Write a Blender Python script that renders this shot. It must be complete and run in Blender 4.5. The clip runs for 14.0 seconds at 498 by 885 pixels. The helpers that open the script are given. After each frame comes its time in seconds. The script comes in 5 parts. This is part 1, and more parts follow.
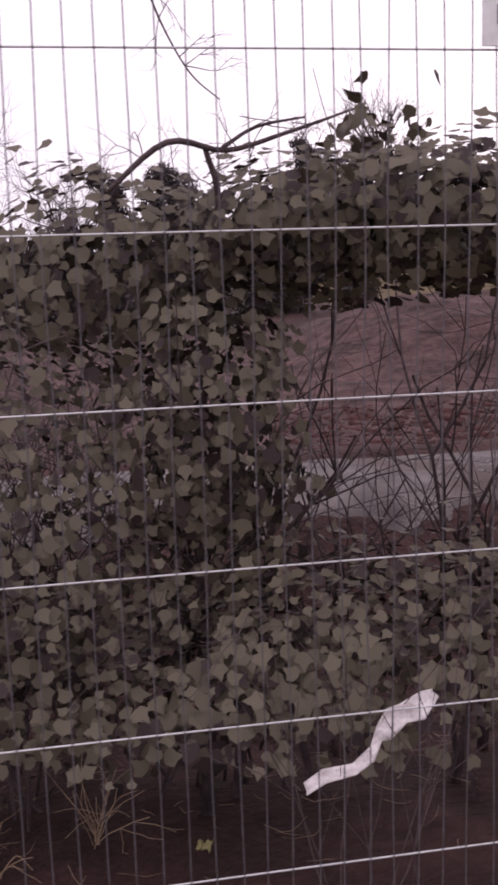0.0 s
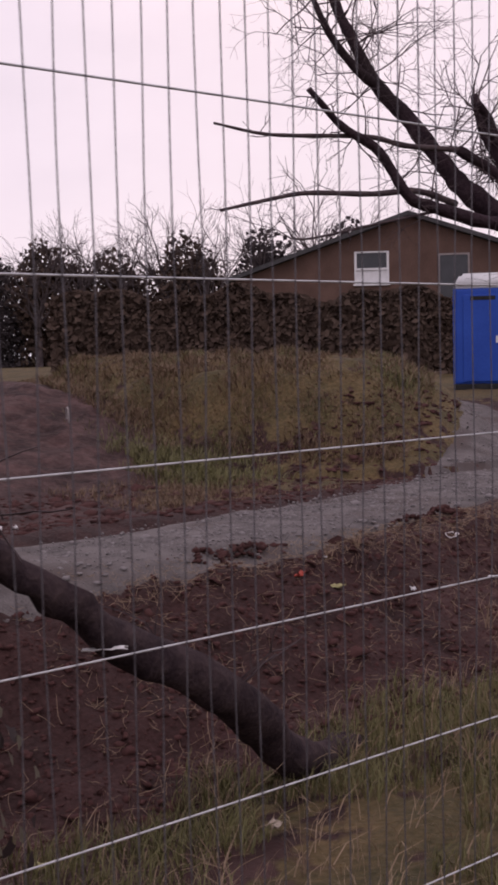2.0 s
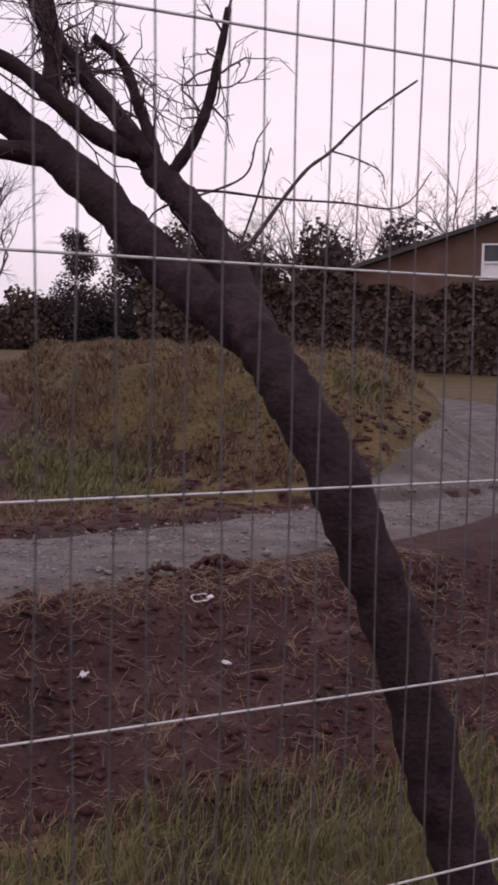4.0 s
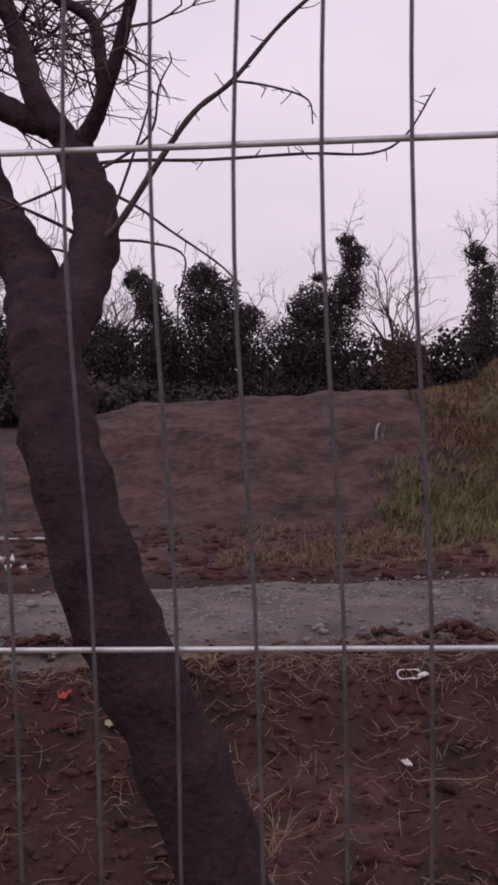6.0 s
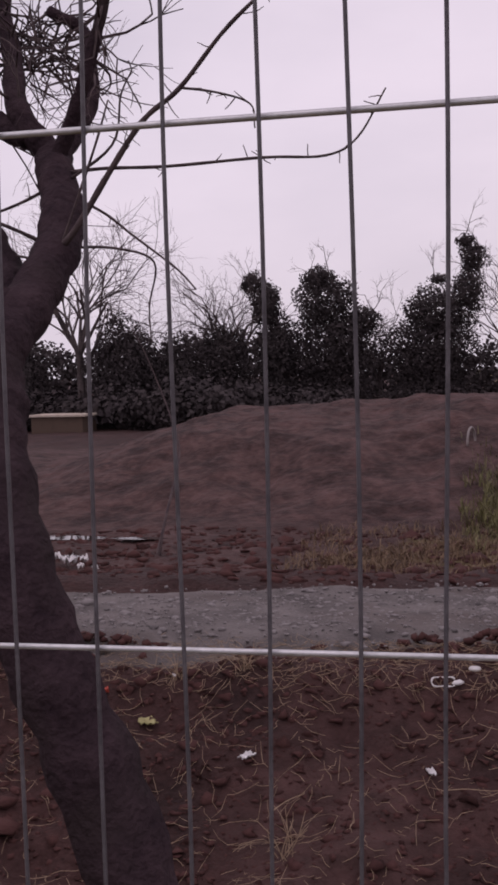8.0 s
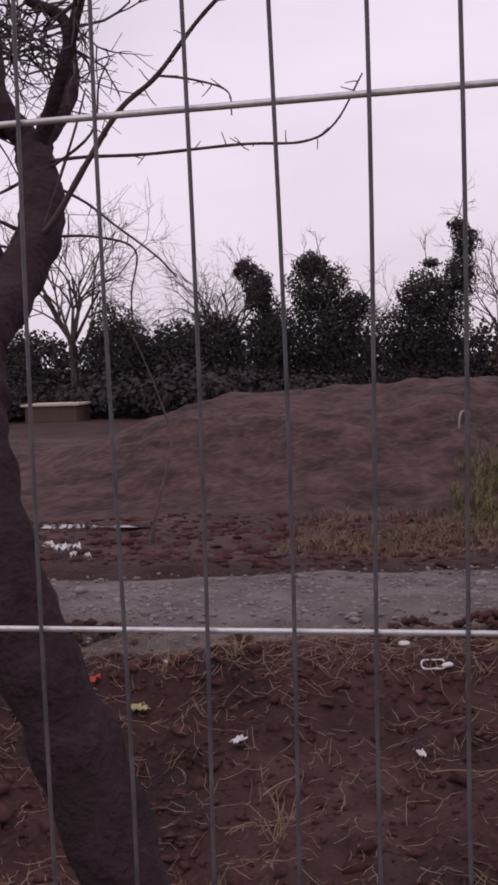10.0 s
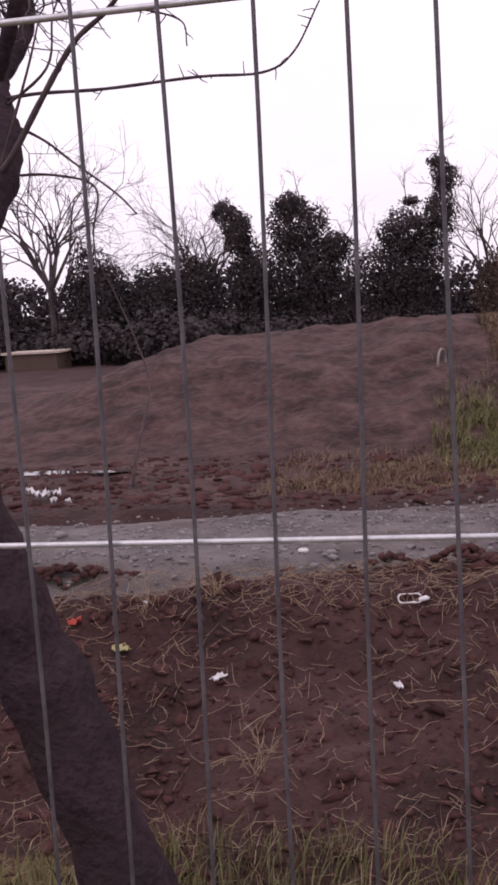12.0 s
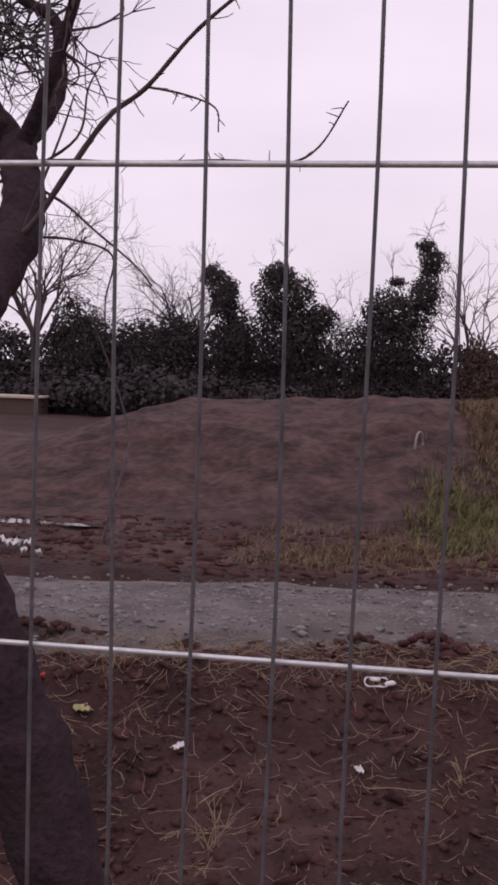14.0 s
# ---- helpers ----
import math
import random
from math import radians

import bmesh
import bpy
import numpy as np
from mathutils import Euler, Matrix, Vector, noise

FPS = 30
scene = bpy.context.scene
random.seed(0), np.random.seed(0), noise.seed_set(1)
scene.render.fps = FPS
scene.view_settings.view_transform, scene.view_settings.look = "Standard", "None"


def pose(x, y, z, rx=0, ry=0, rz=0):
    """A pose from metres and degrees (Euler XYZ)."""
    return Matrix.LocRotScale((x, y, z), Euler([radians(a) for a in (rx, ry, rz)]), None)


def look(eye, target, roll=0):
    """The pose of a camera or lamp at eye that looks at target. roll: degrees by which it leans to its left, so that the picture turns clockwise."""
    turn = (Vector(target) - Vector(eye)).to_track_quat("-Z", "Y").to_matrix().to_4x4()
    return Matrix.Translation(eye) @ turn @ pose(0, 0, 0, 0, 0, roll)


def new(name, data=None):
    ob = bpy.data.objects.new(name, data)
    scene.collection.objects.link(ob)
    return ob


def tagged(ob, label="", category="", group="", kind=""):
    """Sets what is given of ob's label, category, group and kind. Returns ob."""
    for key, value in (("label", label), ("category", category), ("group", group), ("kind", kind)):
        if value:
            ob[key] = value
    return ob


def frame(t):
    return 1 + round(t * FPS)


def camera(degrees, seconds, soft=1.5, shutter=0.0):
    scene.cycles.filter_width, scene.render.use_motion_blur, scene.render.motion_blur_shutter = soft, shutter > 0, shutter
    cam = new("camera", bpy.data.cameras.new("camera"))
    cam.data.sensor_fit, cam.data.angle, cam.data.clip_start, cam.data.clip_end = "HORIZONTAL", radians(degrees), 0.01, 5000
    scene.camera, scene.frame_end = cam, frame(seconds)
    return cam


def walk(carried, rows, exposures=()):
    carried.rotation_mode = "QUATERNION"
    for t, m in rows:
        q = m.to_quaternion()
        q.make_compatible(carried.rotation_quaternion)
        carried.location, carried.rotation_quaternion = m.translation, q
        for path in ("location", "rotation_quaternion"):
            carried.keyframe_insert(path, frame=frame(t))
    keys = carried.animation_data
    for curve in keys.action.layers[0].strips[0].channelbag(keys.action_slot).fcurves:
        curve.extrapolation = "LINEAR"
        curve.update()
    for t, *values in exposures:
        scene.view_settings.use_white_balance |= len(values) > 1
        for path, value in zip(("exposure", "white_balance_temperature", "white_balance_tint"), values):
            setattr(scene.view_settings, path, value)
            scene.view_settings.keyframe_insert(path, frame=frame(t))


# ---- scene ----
cam = camera(26.0, 14.0, soft=3.1, shutter=0.08)
PATH = [
    (0, (0.814, -1.482, 1.476), (1.185, 0.456, 1.149), -1.7),
    (0.2, (1.098, -1.423, 1.479), (1.398, 0.532, 1.181), -2.4),
    (0.4, (1.372, -1.372, 1.456), (1.548, 0.607, 1.224), -3.8),
    (0.5, (1.423, -1.344, 1.459), (1.613, 0.635, 1.245), -3.7),
    (0.8, (1.588, -1.26, 1.392), (2.115, 0.668, 1.33), -3.6),
    (1, (1.766, -1.208, 1.423), (2.541, 0.635, 1.358), -2.2),
    (1.2, (1.977, -1.238, 1.402), (2.85, 0.559, 1.316), -1.1),
    (1.5, (2.323, -1.243, 1.426), (3.415, 0.424, 1.255), 0.4),
    (1.8, (2.671, -1.192, 1.418), (3.846, 0.417, 1.243), -0.8),
    (2.3, (3.34, -1.2, 1.425), (4.495, 0.425, 1.274), -2.1),
    (2.6, (3.754, -1.214, 1.417), (4.978, 0.364, 1.307), -0.9),
    (2.7, (3.892, -1.207, 1.416), (5.182, 0.316, 1.306), 0.2),
    (4.8, (6.904, -0.735, 1.446), (7.288, 1.22, 1.274), 0.4),
    (5, (7.074, -0.644, 1.437), (7.325, 1.335, 1.294), 0.0),
    (5.5, (7.451, -0.584, 1.428), (7.45, 1.411, 1.288), -0.6),
    (6, (7.704, -0.51, 1.416), (7.554, 1.479, 1.277), -1.2),
    (6.5, (7.848, -0.468, 1.424), (7.59, 1.509, 1.276), -1.6),
    (7, (8.029, -0.476, 1.419), (7.655, 1.485, 1.283), -1.6),
    (7.5, (8.065, -0.468, 1.411), (7.668, 1.488, 1.282), -1.2),
    (8, (8.075, -0.475, 1.408), (7.686, 1.483, 1.28), -1.4),
    (10.5, (8.119, -0.483, 1.406), (7.731, 1.471, 1.232), -2.4),
    (11, (8.134, -0.483, 1.401), (7.726, 1.465, 1.201), -3.2),
    (11.5, (8.136, -0.478, 1.397), (7.754, 1.472, 1.169), -3.4),
    (12, (8.144, -0.478, 1.39), (7.788, 1.473, 1.133), -3.4),
    (12.5, (8.144, -0.468, 1.384), (7.808, 1.486, 1.12), -2.9),
    (13, (8.136, -0.485, 1.401), (7.828, 1.477, 1.167), -0.7),
    (13.3, (8.125, -0.493, 1.405), (7.818, 1.475, 1.235), 0.4),
    (13.5, (8.123, -0.5, 1.418), (7.827, 1.469, 1.232), 0.8),
    (14, (8.092, -0.514, 1.425), (7.792, 1.458, 1.283), 1.9),
]
EXPOSURES = [(0.0, 0.4), (0.5, 0.3), (1.0, -0.05), (2.0, -0.2), (2.7, -0.1), (5.0, -0.1), (6.5, -0.3), (8.0, -0.28), (10.5, -0.15), (11.0, -0.38), (11.5, -0.3), (12.0, 0.3), (12.4, 1.25), (13.0, 1.12), (13.5, 0.5), (14.0, -0.1)]
KELVIN = 6560
walk(cam, [(t, look(eye, target, roll)) for t, eye, target, roll in PATH], [(t, e, KELVIN, 56 if 12.1 < t < 13.7 else 36) for t, e in EXPOSURES])

# ---- world and light ----
world = bpy.data.worlds.new("overcast")
scene.world = world
world.use_nodes = True
wn, wl = world.node_tree.nodes, world.node_tree.links
wn.clear()
w_out, w_bg = wn.new("ShaderNodeOutputWorld"), wn.new("ShaderNodeBackground")
sky = wn.new("ShaderNodeTexSky")
sky.sky_type, sky.sun_disc, sky.sun_elevation, sky.sun_rotation = "NISHITA", False, radians(32), radians(40)
sky.air_density, sky.dust_density = 1.0, 4.0
w_co, w_map = wn.new("ShaderNodeTexCoord"), wn.new("ShaderNodeMapping")
w_map.inputs["Scale"].default_value = (1, 1, 2.6)
clouds, w_ramp, w_mix = wn.new("ShaderNodeTexNoise"), wn.new("ShaderNodeValToRGB"), wn.new("ShaderNodeMix")
clouds.inputs["Scale"].default_value, clouds.inputs["Detail"].default_value = 2.2, 6
w_ramp.color_ramp.elements[0].position, w_ramp.color_ramp.elements[0].color = 0.3, (7.4, 7.7, 7.95, 1)
w_ramp.color_ramp.elements[1].position, w_ramp.color_ramp.elements[1].color = 0.7, (9.7, 9.85, 9.95, 1)
w_mix.data_type, w_mix.inputs[0].default_value = "RGBA", 0.9
wl.new(w_co.outputs["Generated"], w_map.inputs["Vector"])
wl.new(w_map.outputs["Vector"], clouds.inputs["Vector"])
wl.new(clouds.outputs["Fac"], w_ramp.inputs["Fac"])
wl.new(sky.outputs["Color"], w_mix.inputs[6])
wl.new(w_ramp.outputs["Color"], w_mix.inputs[7])
wl.new(w_mix.outputs[2], w_bg.inputs["Color"])
w_bg.inputs["Strength"].default_value = 0.1
wl.new(w_bg.outputs["Background"], w_out.inputs["Surface"])
sun_data = bpy.data.lights.new("sun", "SUN")
sun_data.energy, sun_data.angle, sun_data.color = 0.5, radians(25), (1.0, 0.96, 0.9)
sun = new("sun", sun_data)
sun.matrix_world = look((0, 0, 30), (9, 16, 0))

# ---- materials ----
def material(name, dark, light, scale=8.0, rough=0.8, metal=0.0, bump=0.3, depth=0.01, fine=60.0, stain=None, island=0.0, spec=0.3, transmit=0.0):
    """Two scales of variation between two base colours, with relief; stain adds a third colour in large patches."""
    m = bpy.data.materials.new(name)
    m.use_nodes = True
    n, l = m.node_tree.nodes, m.node_tree.links
    b = n["Principled BSDF"]
    co = n.new("ShaderNodeTexCoord")
    big, small = n.new("ShaderNodeTexNoise"), n.new("ShaderNodeTexNoise")
    big.inputs["Scale"].default_value, big.inputs["Detail"].default_value = scale, 5
    small.inputs["Scale"].default_value, small.inputs["Detail"].default_value = fine, 4
    for t in (big, small):
        l.new(co.outputs["Object"], t.inputs["Vector"])
    add = n.new("ShaderNodeMath")
    add.operation = "ADD"
    half = n.new("ShaderNodeMath")
    half.operation, half.inputs[1].default_value = "MULTIPLY", 0.5
    l.new(small.outputs["Fac"], half.inputs[0])
    l.new(big.outputs["Fac"], add.inputs[0])
    l.new(half.outputs[0], add.inputs[1])
    fac = add.outputs[0]
    if island:
        geo, wide = n.new("ShaderNodeNewGeometry"), n.new("ShaderNodeMath")
        wide.operation, wide.inputs[1].default_value = "MULTIPLY_ADD", island
        l.new(geo.outputs["Random Per Island"], wide.inputs[0])
        l.new(fac, wide.inputs[2])
        fac = wide.outputs[0]
    ramp = n.new("ShaderNodeValToRGB")
    ramp.color_ramp.elements[0].position, ramp.color_ramp.elements[0].color = 0.55, (*dark, 1)
    ramp.color_ramp.elements[1].position, ramp.color_ramp.elements[1].color = 0.98 + island * 0.6, (*light, 1)
    l.new(fac, ramp.inputs["Fac"])
    colour = ramp.outputs["Color"]
    if stain:
        patch, edge, mix = n.new("ShaderNodeTexNoise"), n.new("ShaderNodeValToRGB"), n.new("ShaderNodeMix")
        patch.inputs["Scale"].default_value, patch.inputs["Detail"].default_value = scale * 0.35, 6
        edge.color_ramp.elements[0].position, edge.color_ramp.elements[1].position = 0.5, 0.68
        mix.data_type = "RGBA"
        l.new(co.outputs["Object"], patch.inputs["Vector"])
        l.new(patch.outputs["Fac"], edge.inputs["Fac"])
        l.new(edge.outputs["Color"], mix.inputs[0])
        l.new(colour, mix.inputs[6])
        mix.inputs[7].default_value = (*stain, 1)
        colour = mix.outputs[2]
    l.new(colour, b.inputs["Base Color"])
    b.inputs["Roughness"].default_value, b.inputs["Metallic"].default_value = rough, metal
    b.inputs["Specular IOR Level"].default_value = spec
    b.inputs["Transmission Weight"].default_value = transmit
    if bump:
        bp = n.new("ShaderNodeBump")
        bp.inputs["Strength"].default_value, bp.inputs["Distance"].default_value = bump, depth
        l.new(add.outputs[0], bp.inputs["Height"])
        l.new(bp.outputs["Normal"], b.inputs["Normal"])
    return m


M = {
    "galv": material("galvanised_steel", (0.36, 0.35, 0.39), (0.56, 0.55, 0.60), 25, 0.5, 0.35, 0.15, 0.001, 180, spec=0.5),
    # Upright mesh wires: galvanised steel, their dark backlit look put into the colour.
    "wire": material("backlit_wire", (0.075, 0.068, 0.075), (0.15, 0.14, 0.15), 30, 0.55, 0.3, 0.1, 0.0005, 300, spec=0.3),
    # Level wires: same steel, skylight on their tops put into the colour.
    "level": material("skylit_wire", (0.42, 0.42, 0.43), (0.66, 0.66, 0.67), 30, 0.4, 0.5, 0.1, 0.0005, 300, spec=0.5),
    "orange": material("orange_tape", (0.75, 0.09, 0.03), (0.9, 0.14, 0.05), 20, 0.5, 0, 0.1, 0.001, 90),
    "sign_white": material("sign_white", (0.62, 0.62, 0.62), (0.78, 0.78, 0.78), 20, 0.45, 0, 0.05, 0.001, 90),
    "sign_navy": material("sign_navy", (0.025, 0.022, 0.075), (0.04, 0.035, 0.11), 20, 0.45, 0, 0.05, 0.001, 90),
    "print_dark": material("print_dark", (0.03, 0.03, 0.05), (0.05, 0.05, 0.07), 40, 0.5, 0, 0, 0.001),
    "print_grey": material("print_grey", (0.25, 0.25, 0.28), (0.33, 0.33, 0.36), 40, 0.5, 0, 0, 0.001),
    "print_yellow": material("print_yellow", (0.7, 0.45, 0.04), (0.82, 0.56, 0.08), 40, 0.5, 0, 0, 0.001),
    "print_pale": material("print_pale", (0.6, 0.57, 0.66), (0.72, 0.7, 0.76), 40, 0.5, 0, 0, 0.001),
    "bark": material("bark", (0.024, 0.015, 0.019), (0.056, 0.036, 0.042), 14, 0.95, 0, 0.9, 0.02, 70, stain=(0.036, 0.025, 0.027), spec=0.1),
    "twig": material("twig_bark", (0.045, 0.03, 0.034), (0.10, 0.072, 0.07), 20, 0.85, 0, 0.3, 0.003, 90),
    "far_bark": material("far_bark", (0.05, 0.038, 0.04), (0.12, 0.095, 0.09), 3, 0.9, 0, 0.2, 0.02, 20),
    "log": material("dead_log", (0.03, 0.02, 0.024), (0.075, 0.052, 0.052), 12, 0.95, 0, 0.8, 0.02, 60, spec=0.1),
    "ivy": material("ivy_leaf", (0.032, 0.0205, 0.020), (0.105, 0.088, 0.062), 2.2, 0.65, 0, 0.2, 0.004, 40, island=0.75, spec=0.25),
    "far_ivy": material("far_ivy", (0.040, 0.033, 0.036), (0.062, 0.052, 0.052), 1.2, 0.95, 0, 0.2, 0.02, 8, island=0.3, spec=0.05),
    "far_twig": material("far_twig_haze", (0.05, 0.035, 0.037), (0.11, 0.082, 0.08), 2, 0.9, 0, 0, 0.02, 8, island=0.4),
    "hedge": material("brown_hedge", (0.060, 0.041, 0.034), (0.105, 0.074, 0.058), 1.5, 0.95, 0, 0.2, 0.02, 10, island=0.4, spec=0.05),
    "gravel": material("gravel", (0.07, 0.06, 0.058), (0.17, 0.148, 0.142), 5, 0.9, 0, 0.9, 0.012, 85, stain=(0.085, 0.064, 0.058)),
    "stone": material("gravel_stone", (0.05, 0.043, 0.043), (0.215, 0.193, 0.19), 9, 0.85, 0, 0.3, 0.004, 60, island=0.6),
    "clod": material("soil_clod", (0.023, 0.010, 0.009), (0.080, 0.0365, 0.033), 7, 0.95, 0, 0.7, 0.012, 60, island=0.5, spec=0.15),
    "straw": material("straw", (0.075, 0.044, 0.028), (0.33, 0.235, 0.155), 10, 0.7, 0, 0, 0.002, 60, island=0.7),
    "green": material("grass_blade", (0.040, 0.041, 0.016), (0.160, 0.148, 0.060), 4, 0.6, 0, 0, 0.002, 50, island=0.6),
    "dry": material("dry_grass_blade", (0.055, 0.037, 0.024), (0.18, 0.118, 0.072), 2, 0.7, 0, 0, 0.002, 50, island=0.6),
    "plastic": material("white_plastic", (0.55, 0.53, 0.52), (0.8, 0.78, 0.78), 18, 0.4, 0, 0.4, 0.004, 60),
    "rag": material("dirty_white_sheet", (0.34, 0.30, 0.29), (0.72, 0.68, 0.67), 14, 0.7, 0, 0.6, 0.006, 60),
    "leaf": material("yellow_leaf", (0.26, 0.24, 0.10), (0.42, 0.38, 0.18), 30, 0.6, 0, 0.3, 0.002, 90),
    "red": material("red_scrap", (0.36, 0.05, 0.03), (0.5, 0.08, 0.05), 30, 0.5, 0, 0.2, 0.002, 90),
    "blue": material("blue_plastic", (0.012, 0.06, 0.34), (0.02, 0.085, 0.43), 1.5, 0.5, 0, 0.15, 0.004, 20),
    "roofwhite": material("white_plastic_roof", (0.6, 0.6, 0.6), (0.75, 0.75, 0.75), 3, 0.5, 0, 0.1, 0.004, 20),
    "brick": material("brown_brick_wall", (0.10, 0.058, 0.045), (0.16, 0.096, 0.074), 1.2, 0.9, 0, 0.4, 0.01, 18),
    "tiles": material("grey_roof_tiles", (0.05, 0.05, 0.052), (0.085, 0.082, 0.082), 1.5, 0.85, 0, 0.4, 0.02, 12),
    "upvc": material("white_upvc", (0.68, 0.68, 0.68), (0.8, 0.8, 0.8), 5, 0.4, 0, 0, 0.002, 30),
    "glass": material("dark_glass", (0.02, 0.022, 0.026), (0.035, 0.037, 0.042), 2, 0.08, 0, 0, 0.002, 30, spec=0.5),
    "car": material("dark_grey_car_paint", (0.08, 0.08, 0.085), (0.11, 0.11, 0.115), 2, 0.3, 0.3, 0, 0.002, 40, spec=0.5),
    "rubber": material("black_rubber", (0.015, 0.015, 0.016), (0.03, 0.03, 0.03), 6, 0.8, 0, 0.2, 0.004, 40),
    "pipe": material("grey_pipe", (0.22, 0.19, 0.18), (0.34, 0.30, 0.29), 9, 0.6, 0, 0.2, 0.004, 50),
    "board": material("pale_board", (0.42, 0.34, 0.27), (0.55, 0.47, 0.4), 3, 0.7, 0, 0.2, 0.004, 40),
}


def ground_material():
    """Wet red-brown soil and turf on one sheet; the share of turf and of dry straw are attributes of the mesh."""
    m = bpy.data.materials.new("ground_soil_and_turf")
    m.use_nodes = True
    n, l = m.node_tree.nodes, m.node_tree.links
    b = n["Principled BSDF"]
    co = n.new("ShaderNodeTexCoord")

    def noise_at(scale, detail=6):
        t = n.new("ShaderNodeTexNoise")
        t.inputs["Scale"].default_value, t.inputs["Detail"].default_value = scale, detail
        l.new(co.outputs["Object"], t.inputs["Vector"])
        return t.outputs["Fac"]

    def ramp(fac, a, ca, z, cz):
        r = n.new("ShaderNodeValToRGB")
        r.color_ramp.elements[0].position, r.color_ramp.elements[0].color = a, (*ca, 1)
        r.color_ramp.elements[1].position, r.color_ramp.elements[1].color = z, (*cz, 1)
        l.new(fac, r.inputs["Fac"])
        return r.outputs["Color"]

    def mixed(fac, a, z):
        x = n.new("ShaderNodeMix")
        x.data_type = "RGBA"
        l.new(fac, x.inputs[0]), l.new(a, x.inputs[6]), l.new(z, x.inputs[7])
        return x.outputs[2]

    soil = ramp(noise_at(3.2, 9), 0.32, (0.020, 0.0078, 0.0068), 0.72, (0.067, 0.0268, 0.0235))
    crumbs = ramp(noise_at(38, 5), 0.35, (0.016, 0.0085, 0.0075), 0.75, (0.073, 0.038, 0.035))
    mid = n.new("ShaderNodeValue")
    mid.outputs[0].default_value = 0.42
    soil = mixed(mid.outputs[0], soil, crumbs)
    pale = n.new("ShaderNodeValToRGB")
    pale.color_ramp.elements[0].position, pale.color_ramp.elements[1].position = 0.52, 0.66
    l.new(noise_at(1.1, 8), pale.inputs["Fac"])
    soil = mixed(pale.outputs["Color"], soil, ramp(noise_at(9, 6), 0.3, (0.038, 0.0185, 0.016), 0.75, (0.102, 0.051, 0.046)))
    flat_lie, streak = n.new("ShaderNodeMapping"), n.new("ShaderNodeTexNoise")
    flat_lie.inputs["Scale"].default_value = (1.0, 1.0, 1.9)
    streak.inputs["Scale"].default_value, streak.inputs["Detail"].default_value = 2.6, 9
    l.new(co.outputs["Object"], flat_lie.inputs["Vector"]), l.new(flat_lie.outputs["Vector"], streak.inputs["Vector"])
    heap = ramp(streak.outputs["Fac"], 0.37, (0.030, 0.0135, 0.012), 0.68, (0.122, 0.066, 0.060))
    heap = mixed(mid.outputs[0], heap, ramp(noise_at(11, 7), 0.40, (0.020, 0.010, 0.009), 0.68, (0.118, 0.068, 0.062)))
    dried, wide = n.new("ShaderNodeAttribute"), n.new("ShaderNodeMath")
    dried.attribute_name, wide.operation = "heaped", "ADD"
    l.new(dried.outputs["Fac"], wide.inputs[0]), l.new(noise_at(1.7, 8), wide.inputs[1])
    soil = mixed(ramp(wide.outputs[0], 0.75, (0, 0, 0), 1.25, (1, 1, 1)), soil, heap)
    turf = ramp(noise_at(2.1, 8), 0.33, (0.050, 0.044, 0.017), 0.68, (0.16, 0.105, 0.048))
    turf = mixed(mid.outputs[0], turf, ramp(noise_at(26, 6), 0.35, (0.036, 0.033, 0.013), 0.7, (0.165, 0.112, 0.052)))
    at = n.new("ShaderNodeAttribute")
    at.attribute_name = "turf"
    ragged = n.new("ShaderNodeMath")
    ragged.operation = "ADD"
    l.new(at.outputs["Fac"], ragged.inputs[0])
    l.new(noise_at(6, 7), ragged.inputs[1])
    share = ramp(ragged.outputs[0], 0.9, (0, 0, 0), 1.12, (1, 1, 1))
    l.new(mixed(share, soil, turf), b.inputs["Base Color"])
    b.inputs["Roughness"].default_value, b.inputs["Specular IOR Level"].default_value = 0.85, 0.25
    bp = n.new("ShaderNodeBump")
    bp.inputs["Strength"].default_value, bp.inputs["Distance"].default_value = 0.9, 0.03
    l.new(noise_at(24, 9), bp.inputs["Height"])
    l.new(bp.outputs["Normal"], b.inputs["Normal"])
    return m


for node in M["ivy"].node_tree.nodes:
    if node.type == "VALTORGB":
        node.color_ramp.elements[0].position = 0.9
M["ground"] = ground_material()

# ---- geometry helpers ----
rng = np.random.default_rng(7)


def mesh_object(name, verts, faces, mat, parent=None, label="", smooth=False):
    me = bpy.data.meshes.new(name)
    me.from_pydata([tuple(map(float, v)) for v in verts], [], [tuple(map(int, f)) for f in faces])
    me.materials.append(M[mat])
    if smooth:
        me.polygons.foreach_set("use_smooth", [True] * len(me.polygons))
    me.update()
    ob = new(name, me)
    ob.parent = parent
    if label:
        tagged(ob, label)
    return ob


def part(name, bm, mat, parent=None, label="", smooth=False):
    me = bpy.data.meshes.new(name)
    bm.to_mesh(me)
    bm.free()
    me.materials.append(M[mat])
    if smooth:
        me.polygons.foreach_set("use_smooth", [True] * len(me.polygons))
    ob = new(name, me)
    ob.parent = parent
    if label:
        tagged(ob, label)
    return ob


def thing(name, place, label, category, group="", kind="", rz=0):
    ob = new(name)
    ob.empty_display_size = 0.1
    ob.matrix_basis = pose(*place, 0, 0, rz)
    return tagged(ob, label, category, group, kind)


def box(size, at=(0, 0, 0), bevel=0.0, bm=None):
    bm = bm or bmesh.new()
    r = bmesh.ops.create_cube(bm, size=1, matrix=Matrix.Translation(at) @ Matrix.Diagonal((*size, 1)))
    if bevel:
        edges = {e for v in r["verts"] for e in v.link_edges}
        bmesh.ops.bevel(bm, geom=list(edges), offset=bevel, segments=2, affect="EDGES", profile=0.7)
    return bm


